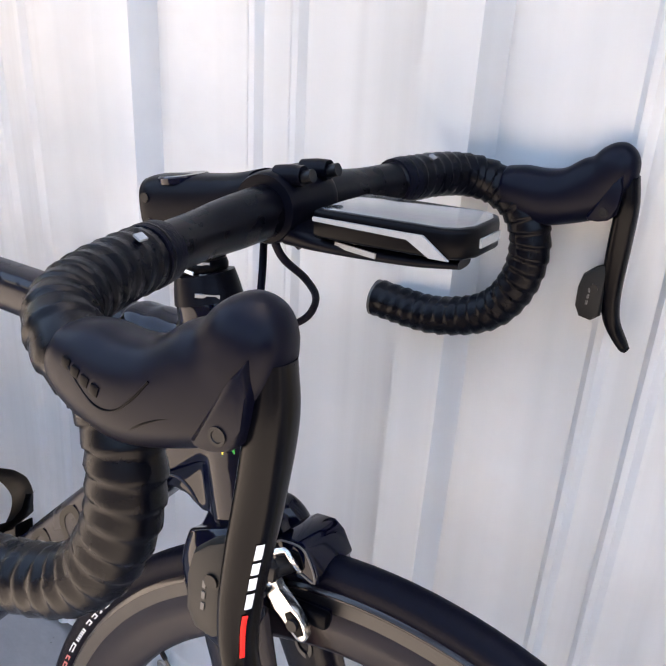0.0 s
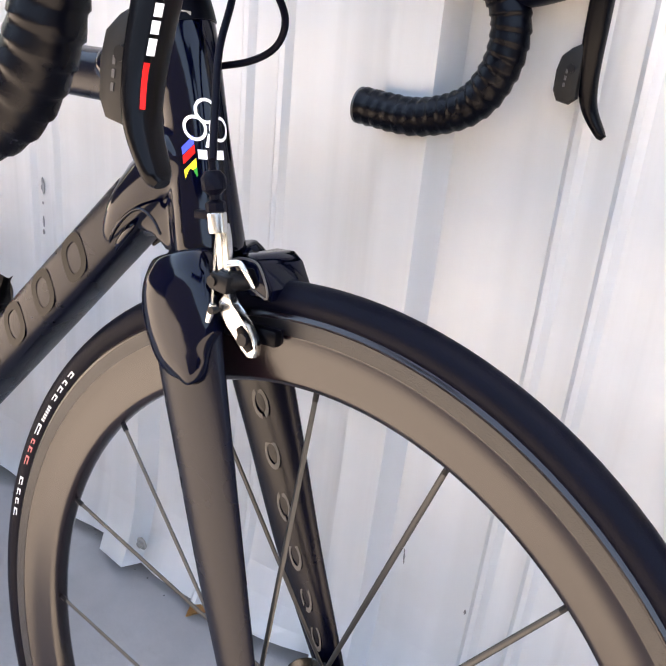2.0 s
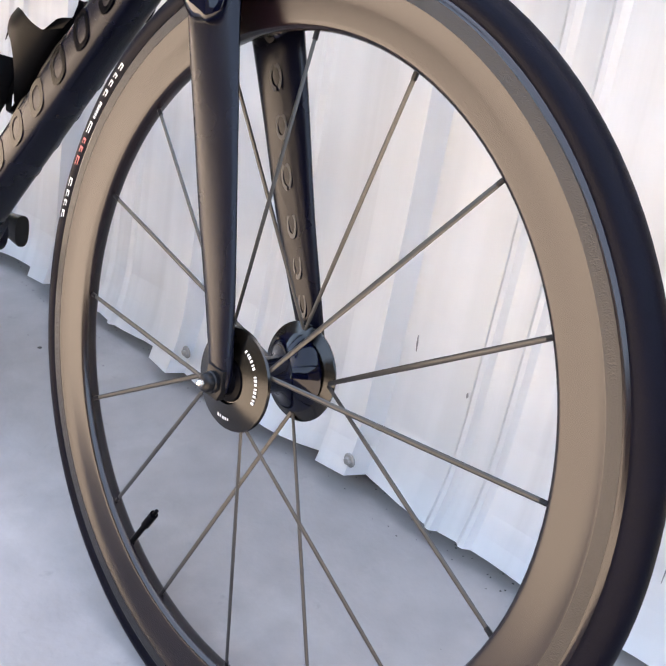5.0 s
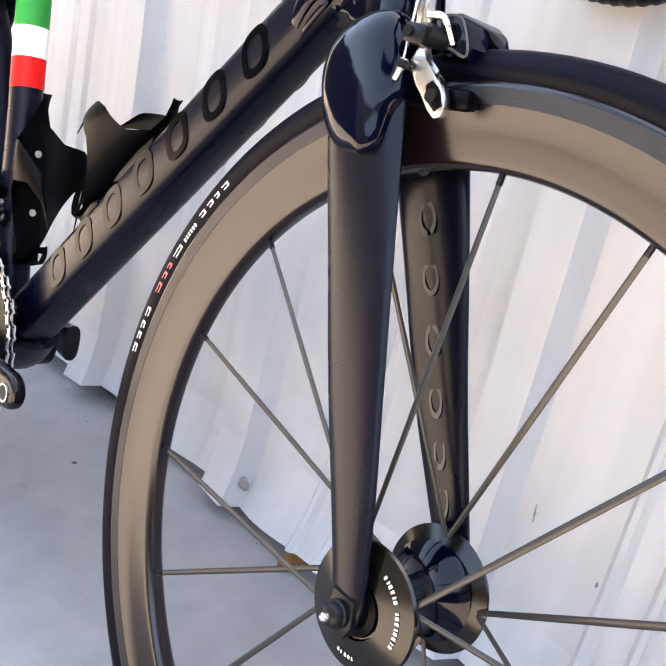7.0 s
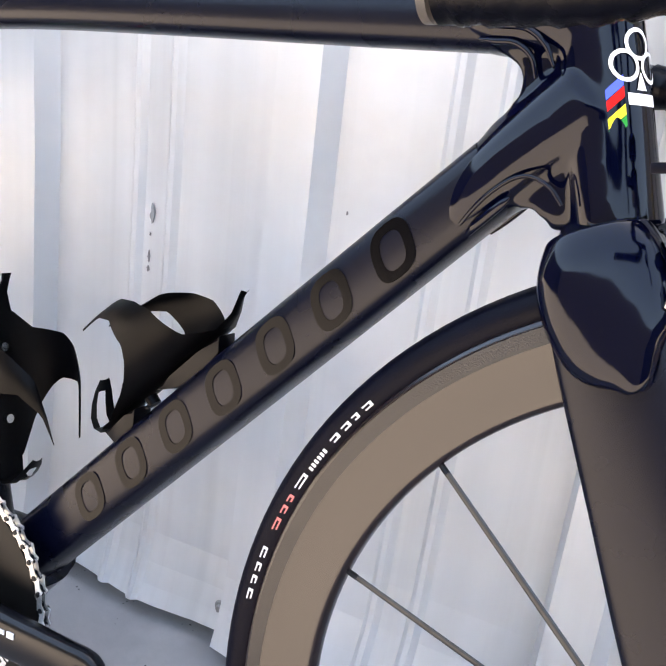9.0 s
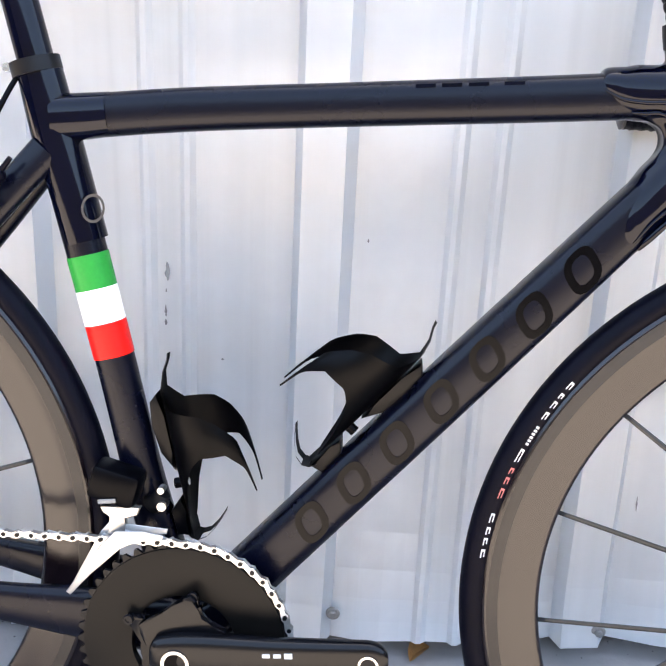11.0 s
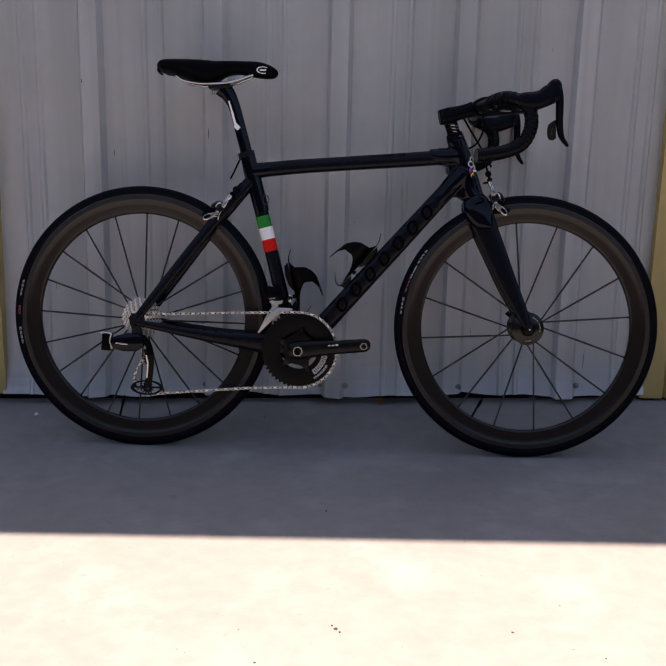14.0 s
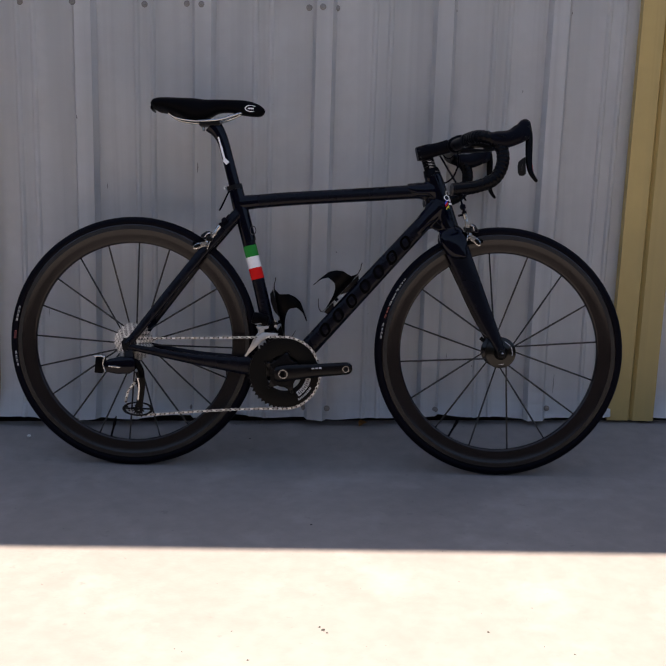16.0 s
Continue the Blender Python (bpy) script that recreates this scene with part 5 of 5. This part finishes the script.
part("bar_centre", tube([(x, y, z, 0.0155 if abs(y) < 0.06 else 0.0135, 0.0155 if abs(y) < 0.06 else 0.0135) for x, y, z in [bar_path(-1)[i] for i in (3, 2, 1)] + [bar_path(1)[i] for i in (0, 1, 2, 3)]], 24, 6, side=(0, 0, 1)), SATIN, bars, "satin carbon bar centre")
for s in (-1, 1):
    bp_ = bar_path(s)
    part("bar_tape", wrapped([(0.8762, 0.129 * s, 0.8928)] + bp_[3:], 0.0152, 0.0105, 0.0018, start=0.004), TAPE, bars, "black perforated bar tape in overlapping turns")
    part("tape_end", tube([(0.8752, 0.123 * s, 0.8926, 0.0160, 0.0160), (0.8765, 0.130 * s, 0.8928, 0.0166, 0.0166), (0.8780, 0.138 * s, 0.8930, 0.0163, 0.0163)], 22, 2, side=(0, 0, 1)), RUBBER, bars)
    part("bar_plug", lathe([(0.010, -0.002), (0.0155, -0.001), (0.0160, 0.002), (0.012, 0.004)], 28, False), GREYL, bars, "dull grey end plug")
    o = [c for c in bars.children if c.name.startswith("bar_plug")][-1]
    o.matrix_basis = Matrix.Translation((0.825, 0.229 * s, 0.7595 + 0.003 * s)) @ Matrix.Rotation(radians(90), 4, "Z")
    part("tape_mark", box(0.889, 0.153 * s, 0.9098, 0.0045, 0.0055, 0.0012, 0, Matrix.Rotation(radians(24), 4, "Y")), FAINT, bars, "small white tape emblem")
    # lever hood: body, horn, cap, lever blade, shift paddle

    up = 0.002 + 0.001 * s
    HB = [(0.918, 0.2205, 0.8845, 0.0152, 0.0130), (0.923, 0.2215, 0.8840, 0.0168, 0.0160), (0.934, 0.2228, 0.8825, 0.0178, 0.0200), (0.952, 0.2245, 0.8815, 0.0184, 0.0215), (0.972, 0.2250, 0.8870, 0.0175, 0.0210), (0.990, 0.2245, 0.8975, 0.0165, 0.0232), (0.999, 0.2240, 0.9045, 0.0158, 0.0210)]
    HB = [(x, y, z + up, w, h) for x, y, z, w, h in HB]
    seams = (((0.9330, 0.8900), (0.9400, 0.8850), (0.9500, 0.8800), (0.9590, 0.8815), (0.9670, 0.8890), (0.9730, 0.8975)), ((0.9870, 0.8880), (0.9800, 0.8855), (0.9730, 0.8815), (0.9670, 0.8770), (0.9620, 0.8720)))

    def hood_side(x, z):
        """How far out the hood's skin stands at x and z."""
        k = [i for i in range(len(HB) - 1) if HB[i][0] <= x <= HB[i + 1][0]][0]
        f = (x - HB[k][0]) / (HB[k + 1][0] - HB[k][0])
        _, yc, zc, w, h = [a + (b - a) * f for a, b in zip(HB[k], HB[k + 1])]
        return yc + w * max(0.05, 1 - (abs(z - zc) / h) ** 2.4) ** (1 / 2.4)

    for line in seams:
        part("hood_seam", tube([(x, s * (hood_side(x, z) - 0.0001), z, 0.00055, 0.00055) for x, z in line], 8, 4), PLASTIC, bars)
    # the lettering is sunk in the hood; darker bars stand in for its shade
    for k in range(4):
        x, z = 0.9325 + 0.0056 * k, 0.8902 - 0.0014 * k
        part("hood_mark", box(x, s * (hood_side(x, z) - 0.0001), z, 0.0040, 0.0016, 0.0042, 0.0003, Matrix.Rotation(radians(14), 4, "Y")), PLASTIC, bars, "moulded mark, its sunk shade drawn as dark plastic")
    HORN = [(0.989, 0.2245, 0.890, 0.0150, 0.0150), (0.993, 0.2242, 0.900, 0.0160, 0.0185), (0.999, 0.2238, 0.909, 0.0160, 0.0185), (1.0025, 0.2234, 0.921, 0.0148, 0.0158), (1.0040, 0.2230, 0.9285, 0.0112, 0.0112), (1.0046, 0.2230, 0.9325, 0.0060, 0.0060), (1.0048, 0.2230, 0.9340, 0.0020, 0.0020)]
    blended("hood", [tube([(x, y * s, z, w, h) for x, y, z, w, h in HB], 26, 6, power=2.4), tube([(x, y * s, z + up, w, h) for x, y, z, w, h in HORN], 26, 6, power=2.4)], HOODR, bars, "soft black rubber hood", 0.0017, 16)
    part("lever_body", slab([(0.9910, 0.8815), (0.9930, 0.8790), (1.0000, 0.8795), (1.0070, 0.8820), (1.0108, 0.8860), (1.0118, 0.8930), (1.0122, 0.9050), (1.0105, 0.9170), (1.0060, 0.9100)], 0.2240 * s - 0.0164, 0.2240 * s + 0.0164, 0.0022), HOODR, bars, "hard plastic lever body")
    part("pivot_bolt", lathe([(0.0022, -0.0166), (0.0024, -0.0170), (0.0036, -0.0170), (0.0037, -0.0160), (0.0037, 0.0160), (0.0036, 0.0170), (0.0024, 0.0170), (0.0022, 0.0166)], 20, False, (1.0030, 0.2240 * s, 0.8875)), DARKM, bars)
    LV = [(1.0125, 0.2240, 0.914, 0.0085, 0.0060), (1.0142, 0.2248, 0.892, 0.0100, 0.0082), (1.0140, 0.2272, 0.862, 0.0090, 0.0086), (1.0138, 0.2308, 0.836, 0.0085, 0.0080), (1.0150, 0.2340, 0.816, 0.0082, 0.0070), (1.0195, 0.2368, 0.799, 0.0078, 0.0055), (1.0300, 0.2388, 0.784, 0.0066, 0.0038), (1.0340, 0.2392, 0.7805, 0.0034, 0.0025)]
    LV = [(x + (0.0040 * (0.934 - z) / 0.15 if s > 0 else 0), y * s, z, w, h) for x, y, z, w, h in LV]
    part("lever_blade", tube(LV, 22, 6, power=2.6), LEVERM, bars, "dark carbon lever blade")
    ox, oz = (0.0065, 0.006) if s > 0 else (0.0, 0.0)
    paddle = part("shift_paddle", slab([(x + ox, z + oz) for x, z in ((0.9870, 0.818), (0.9890, 0.829), (0.9960, 0.836), (1.0060, 0.842), (1.0080, 0.800), (1.0020, 0.7945), (0.9925, 0.7955), (0.9880, 0.803))], 0.2265 * s - 0.005, 0.2265 * s + 0.005, 0.0035), PADDLE, bars, "grey shift paddle")
    part("paddle_pivot", rod((1.0000 + ox, 0.2265 * s - 0.0062, 0.8215 + oz), (1.0000 + ox, 0.2265 * s + 0.0062, 0.8215 + oz), 0.0030, 16), DARKM, paddle, "dark pivot pin")
    for k in range(3):
        part("paddle_mark", box(0.9968 + ox, 0.2265 * s - 0.0051, 0.8185 - 0.0050 * k + oz, 0.0016, 0.0006, 0.0032, 0), GREYL, paddle)
    if s < 0:
        def on_lever(z):
            a, b = [(a, b) for a, b in zip(LV, LV[1:]) if b[2] <= z <= a[2]][0]
            f = (z - a[2]) / (b[2] - a[2])
            return [u + (v - u) * f for u, v in zip(a, b)]

        def lever_strip(name, z0, z1, a0, a1, material, label):
            """A strip of print on the blade's skin, from a0 to a1 degrees round from its front edge."""
            bm = bmesh.new()
            grid = []
            for i in range(5):
                x, y, _, w, h = on_lever(z0 + (z1 - z0) * i / 4)
                row = []
                for j in range(4):
                    t = math.radians(a0 + (a1 - a0) * j / 3)
                    row.append(bm.verts.new((x + (h + 0.0004) * math.cos(t) ** 0.77, y - (w + 0.0004) * math.sin(t) ** 0.77, z0 + (z1 - z0) * i / 4)))
                grid.append(row)
            for p, q in zip(grid, grid[1:]):
                for j in range(3):
                    bm.faces.new((p[j], p[j + 1], q[j + 1], q[j]))
            part(name, bm, material, bars, label)

        for z0, z1, a0, a1 in ((0.8495, 0.8435, 22, 46), (0.8422, 0.8375, 22, 46), (0.8362, 0.8315, 22, 46), (0.8300, 0.8240, 22, 46)):
            lever_strip("white_lettering", z0, z1, a0, a1, PRINT, "white lettering bar")
        lever_strip("red_stripe", 0.8215, 0.8055, 30, 48, RED, "thin red stripe")
part("stem", tube([(0.7675, 0, 0.8705, 0.0165, 0.0180), (0.776, 0, 0.8725, 0.0180, 0.0195), (0.80, 0, 0.8790, 0.0175, 0.0185), (0.83, 0, 0.8870, 0.0165, 0.0175), (0.852, 0, 0.8935, 0.0190, 0.0190)], 26, 5, power=3.0), STEMM, bars, "matt black stem")
part("stem_cap", lathe([(0.0165, 0), (0.0165, 0.0035), (0.0155, 0.0045), (0.003, 0.0045)], 32, False), GLOSS, bars)
o = [c for c in bars.children if c.name.startswith("stem_cap")][0]
o.matrix_basis = Matrix.Translation((0.789, 0, 0.8905)) @ Matrix.Rotation(radians(-15), 4, "Y") @ Matrix.Rotation(radians(90), 4, "X")
part("faceplate", tube([(0.868, -0.025, 0.896, 0.0200, 0.0205), (0.868, -0.018, 0.896, 0.0215, 0.0215), (0.868, 0.018, 0.896, 0.0215, 0.0215), (0.868, 0.025, 0.896, 0.0200, 0.0205)], 26, 3, side=(0, 0, 1)), STEMM, bars)
for y in (-0.014, 0.014):
    part("stem_bolt", rod((0.884, y, 0.9165), (0.892, y, 0.9195), 0.0040, 14), DARKM, bars)
    part("bolt_boss", tube([(0.868, y, 0.914, 0.0065, 0.0065), (0.878, y, 0.9165, 0.0065, 0.0065), (0.886, y, 0.918, 0.006, 0.006)], 14, 3), STEMM, bars)
    part("stem_bolt", rod((0.886, y, 0.8795), (0.890, y, 0.8775), 0.0035, 12), DARKM, bars)
    for x, z in ((0.7725, 0.8785), (0.7770, 0.8625)):
        part("clamp_bolt", rod((x, y * 1.1, z), (x, y * 1.34, z), 0.0032, 14), DARKM, bars)
head = group("headset", bike, "stack of black headset spacers")
for k, (z0, z1, r, m) in enumerate(((0.810, 0.8275, 0.0212, STEMM), (0.8280, 0.8350, 0.0160, PLASTIC), (0.8355, 0.8425, 0.0160, PLASTIC), (0.8430, 0.8500, 0.0160, PLASTIC), (0.8505, 0.865, 0.0165, STEMM))):
    part("spacer", tube([(ht(z0), 0, z0, r + 0.002 * (k == 0), r + 0.002 * (k == 0)), (ht((z0 + z1) / 2), 0, (z0 + z1) / 2, r + 0.0008, r + 0.0008), (ht(z1), 0, z1, r - 0.001 * (k == 0), r - 0.001 * (k == 0))], 26, 2), m, head)
for z in (0.8315, 0.8390, 0.8465):
    part("spacer_mark", box(ht(z) + 0.002, -0.0168, z, 0.010, 0.0012, 0.0022, 0), PRINT, head)
    part("spacer_mark", box(ht(z) + 0.0124, -0.0112, z - 0.001, 0.008, 0.0012, 0.0020, 0, Matrix.Rotation(radians(48), 4, "Z")), FAINT, head)
part("spacer_mark", box(ht(0.820) + 0.0155, -0.0160, 0.8200, 0.0015, 0.016, 0.0024, 0, Matrix.Rotation(radians(-45), 4, "Z")), FAINT, head)
# computer on its mount
comp = group("bike_computer", bike, "black bicycle computer on an out-front mount")
comp.matrix_basis = bars.matrix_basis
tilt = Matrix.Translation((0.9505, -0.001, 0.9035)) @ Matrix.Rotation(radians(-6.2), 4, "Y") @ Matrix.Diagonal((1.12, 1.16, 1.0, 1.0))
GP = [(-0.041, -0.024), (-0.036, -0.0255), (0.030, -0.0255), (0.038, -0.021), (0.042, -0.012), (0.042, 0.012), (0.038, 0.021), (0.030, 0.0255), (-0.036, 0.0255), (-0.041, 0.024)]


def plate(outline, z0, z1, bevel):
    bm = bmesh.new()
    lo = [bm.verts.new((x, y, z0)) for x, y in outline]
    hi = [bm.verts.new((x, y, z1)) for x, y in outline]
    n = len(outline)
    fa, fb = bm.faces.new(lo), bm.faces.new(hi)
    for i in range(n):
        bm.faces.new((lo[i], lo[(i + 1) % n], hi[(i + 1) % n], hi[i]))
    bmesh.ops.bevel(bm, geom=list(set(list(fa.edges) + list(fb.edges))), offset=bevel, segments=3, profile=0.5, affect="EDGES")
    return bm


bm = plate(GP, -0.009, 0.0075, 0.0025)
bm.transform(tilt)
part("casing", bm, PLASTIC, comp, "black plastic casing")
bm = plate([(x * 0.93, y * 0.90) for x, y in GP], 0.0070, 0.0080, 0.0003)
bm.transform(tilt)
part("screen", bm, SCREEN, comp, "dark glossy screen")
for s in (-1, 1):
    bm = slab([(-0.040, 0.0035), (0.012, 0.0030), (0.020, 0.0030), (0.034, -0.0085), (0.024, -0.0085), (0.012, -0.0005), (-0.040, 0.0012)], s * 0.0262 - 0.0007, s * 0.0262 + 0.0007, 0)
    bm.transform(tilt)
    part("white_flash", bm, FAINT, comp, "white side flash")
bm = box(0.0425, 0, -0.001, 0.0012, 0.022, 0.005, 0)
bm.transform(tilt)
part("front_lettering", bm, FAINT, comp)
part("mount_arm", tube([(0.880, -0.004, 0.884, 0.020, 0.009), (0.905, -0.002, 0.884, 0.0235, 0.0065), (0.935, 0, 0.886, 0.0225, 0.0055), (0.962, 0.001, 0.888, 0.0185, 0.0045), (0.985, 0.002, 0.890, 0.0100, 0.0030)], 22, 5, power=2.6), STEMM, bars, "black out-front mount")
part("mount_mark", box(0.930, -0.0232, 0.8875, 0.026, 0.0012, 0.0032, 0), FAINT, bars)
part("mount_mark", box(0.922, -0.0235, 0.8925, 0.016, 0.0012, 0.0032, 0), FAINT, bars)
# cables
for cab in ([(0.826, 0.030, 0.874), (0.834, 0.020, 0.860), (0.8485, 0.004, 0.8325), (0.8643, -0.018, 0.8026), (0.8828, -0.034, 0.7678), (0.8965, -0.045, 0.742)],
            [(0.866, -0.020, 0.886), (0.8755, -0.015, 0.864), (0.8790, 0.008, 0.845), (0.8750, 0.028, 0.826), (0.8660, 0.033, 0.808), (0.8480, 0.030, 0.795), (0.8230, 0.021, 0.786)]):
    part("brake_cable", tube([(*p, 0.0025, 0.0025) for p in cab], 10, 6), RUBBER, bike, "black brake cable")

# ---- small things on the wall and the ground ----
SCREWM = mat("screw_zinc", (0.30, 0.29, 0.28), 0.45, metal=0.7, var=0.3, scale=300)
SCUFF = mat("dark_scuff", (0.22, 0.22, 0.225), 0.7, var=0.4, scale=200)
RUSTY = mat("chipped_metal", (0.62, 0.58, 0.52), 0.6, var=0.3, scale=200)
LEAFM = mat("dry_leaf", (0.36, 0.17, 0.05), 0.7, var=0.35, scale=90)
CHIP = mat("pale_stone", (0.75, 0.74, 0.72), 0.8, var=0.2, scale=200)
GRITM = mat("dark_grit", (0.05, 0.047, 0.044), 0.9, var=0.5, scale=300)
sheet_wall = [o for o in bpy.data.objects if o.name == "wall_1"][0]
right_post = [o for o in bpy.data.objects if o.name == "post_2"][0]


def sheet_front(x):
    """How far the sheet's face stands out at x."""
    for c in RIBS:
        d = abs(x - c)
        if d < 0.023:
            return 0.026
        if d < 0.034:
            return 0.026 * (0.034 - d) / 0.011
    return 0.0


def screw_mesh():
    bm = lathe([(0.0090, 0.0), (0.0090, -0.0012), (0.0078, -0.0022), (0.0052, -0.0024)], 20, False)
    lathe([(0.0050, -0.0022), (0.0050, -0.0058), (0.0042, -0.0066)], 6, False, bm=bm)
    me = bpy.data.meshes.new("screw")
    bmesh.ops.recalc_face_normals(bm, faces=bm.faces[:])
    bm.to_mesh(me)
    bm.free()
    me.materials.append(SCREWM)
    return me


screw = screw_mesh()
SCREWS = [(x, 1.242) for x in (0.466, 0.506, 0.545, 0.880, 1.214, 0.002, -0.192, -0.345, 0.165)]
SCREWS += [(x, 0.072) for x in (0.462, 0.532, 0.862, 1.209, 0.125, -0.204)]
SCREWS += [(1.437, 1.243), (0.12, 1.246)]
for x, z in SCREWS:
    o = new("screw", screw)
    o.parent = sheet_wall
    o.matrix_world = pose(x, wall_y(x) - sheet_front(x) - foot(x, z) - 0.001, z, 0, 12 * math.sin(x * 40), 0)


def scuff(x, z, w, h, turn=0.0, material=SCUFF, parent=None):
    """A thin ragged scratch lying on the sheet."""
    rnd = random.Random(round(x * 1000 + z * 77))
    n = 7
    left = [(-w * (0.2 + 0.8 * math.sin(math.pi * k / n)) * rnd.uniform(0.3, 1), h * (k / n - 0.5)) for k in range(n + 1)]
    right = [(w * (0.2 + 0.8 * math.sin(math.pi * k / n)) * rnd.uniform(0.3, 1), h * (k / n - 0.5)) for k in range(n, -1, -1)]
    bm = slab(left + right, -0.0006, 0.0006, 0)
    bm.transform(pose(x, wall_y(x) - sheet_front(x) - foot(x, z) - 0.0028, z, 0, turn, math.degrees(math.atan(0.0723))))
    part("scratch", bm, material, parent or sheet_wall, smooth=False)


for row in ((0.325, 0.500, 0.0035, 0.022, 0), (0.323, 0.477, 0.0012, 0.004, 0), (0.322, 0.452, 0.0022, 0.014, 0), (0.3215, 0.438, 0.0022, 0.007, 0), (0.149, 0.790, 0.0022, 0.030, 0), (0.363, 0.973, 0.0018, 0.010, 0),
            (-0.191, 0.928, 0.0015, 0.012, 0), (1.230, 0.144, 0.0012, 0.060, 2), (0.642, 0.182, 0.0010, 0.018, 3), (0.895, 0.230, 0.0010, 0.020, -3), (0.974, 0.200, 0.0016, 0.006, 0), (0.817, 0.381, 0.0016, 0.006, 0),
            (0.651, 0.357, 0.0013, 0.010, 20), (0.553, 0.545, 0.0015, 0.004, 0), (0.388, 0.395, 0.0020, 0.0025, 0), (-0.118, 0.735, 0.0014, 0.018, 0), (1.09, 1.02, 0.0013, 0.008, 0), (-0.30, 0.36, 0.001, 0.03, 4)):
    scuff(*row)
bm = slab([(0, 0), (0.010, 0.004), (0.013, 0.016), (0.006, 0.024), (-0.004, 0.018), (-0.006, 0.006)], -0.0006, 0.0006, 0)
bm.transform(pose(1.452, wall_y(1.48) - 0.0335, 0.295))
part("paint_chip", bm, RUSTY, right_post, "pale chip in the paint", smooth=False)


def dry_leaf(x, y):
    bm = bmesh.new()
    n, m = 9, 5
    g = []
    for i in range(n):
        u = i / (n - 1)
        wd = 0.011 * math.sin(math.pi * min(1, u * 1.02)) ** 0.8
        g.append([bm.verts.new((0.036 * (u - 0.5), wd * (2 * j / (m - 1) - 1) + 0.003 * math.sin(u * 4), 0.004 + 0.012 * abs(2 * j / (m - 1) - 1) ** 1.5 * math.sin(math.pi * u) + 0.006 * u * u)) for j in range(m)])
    for p, q in zip(g, g[1:]):
        for j in range(m - 1):
            bm.faces.new((p[j], p[j + 1], q[j + 1], q[j]))
    bmesh.ops.solidify(bm, geom=bm.faces[:], thickness=0.0006)
    bm.transform(pose(x, y, ground_z(x, y) - 0.001, 8, 0, 55))
    ob = done(bm, "dry_leaf", LEAFM)
    return tagged(ob, "curled orange-brown dry leaf lying by the wall foot", "leaf")


dry_leaf(0.642, 0.311)


def pebble(name, x, y, r, material, label, category):
    bm = bmesh.new()
    bmesh.ops.create_icosphere(bm, subdivisions=2, radius=r)
    rnd = random.Random(name + str(x))
    for v in bm.verts:
        v.co *= rnd.uniform(0.75, 1.15)
        v.co.z *= 0.6
    bm.transform(Matrix.Translation((x, y, ground_z(x, y) + 0.45 * r)))
    return tagged(done(bm, name, material, smooth=False), label, category, group="" if name == "pebble" else "")


pebble("pebble", -0.338, 0.170, 0.0065, CHIP, "small white pebble lying on the grey concrete", "pebble")


def grit():
    """Crumbs of dirt: a few over the yard, more along the wall foot."""
    rnd = random.Random(5)
    bm = bmesh.new()
    spots = [(0.567, -0.858, 0.0045), (0.574, -0.868, 0.0028), (0.560, -0.848, 0.003), (-0.084, -0.759, 0.003), (0.439, -0.971, 0.003), (0.874, -0.846, 0.003), (0.97, -0.892, 0.002), (1.02, -0.915, 0.0024), (0.481, -1.027, 0.002), (0.398, -0.874, 0.002), (0.31, 0.20, 0.004), (0.52, -0.37, 0.004)]
    for k in range(190):
        spots.append((rnd.uniform(-0.9, 2.0), rnd.uniform(-1.5, 0.25), rnd.uniform(0.0006, 0.0015)))
    for k in range(420):
        x = rnd.uniform(-0.6, 1.6)
        dense = 0.5 + 0.5 * math.sin(x * 11) * math.sin(x * 4.3 + 1)
        if rnd.random() < dense:
            spots.append((x, wall_y(x) - 0.012 - abs(rnd.gauss(0, 0.025)), rnd.uniform(0.0006, 0.0018)))
    for x, y, r in spots:
        n = rnd.randint(4, 6)
        a0 = rnd.uniform(0, 6)
        z = ground_z(x, y)
        ring = [bm.verts.new((x + r * rnd.uniform(0.6, 1.2) * math.cos(a0 + 6.283 * i / n), y + r * rnd.uniform(0.6, 1.2) * math.sin(a0 + 6.283 * i / n), z + 0.0001)) for i in range(n)]
        top = bm.verts.new((x, y, z + r * 0.6))
        for i in range(n):
            bm.faces.new((ring[i], ring[(i + 1) % n], top))
    tagged(done(bm, "grit", GRITM, smooth=False), "dark crumbs of dirt scattered over the concrete", "grit", kind="stuff")


grit()
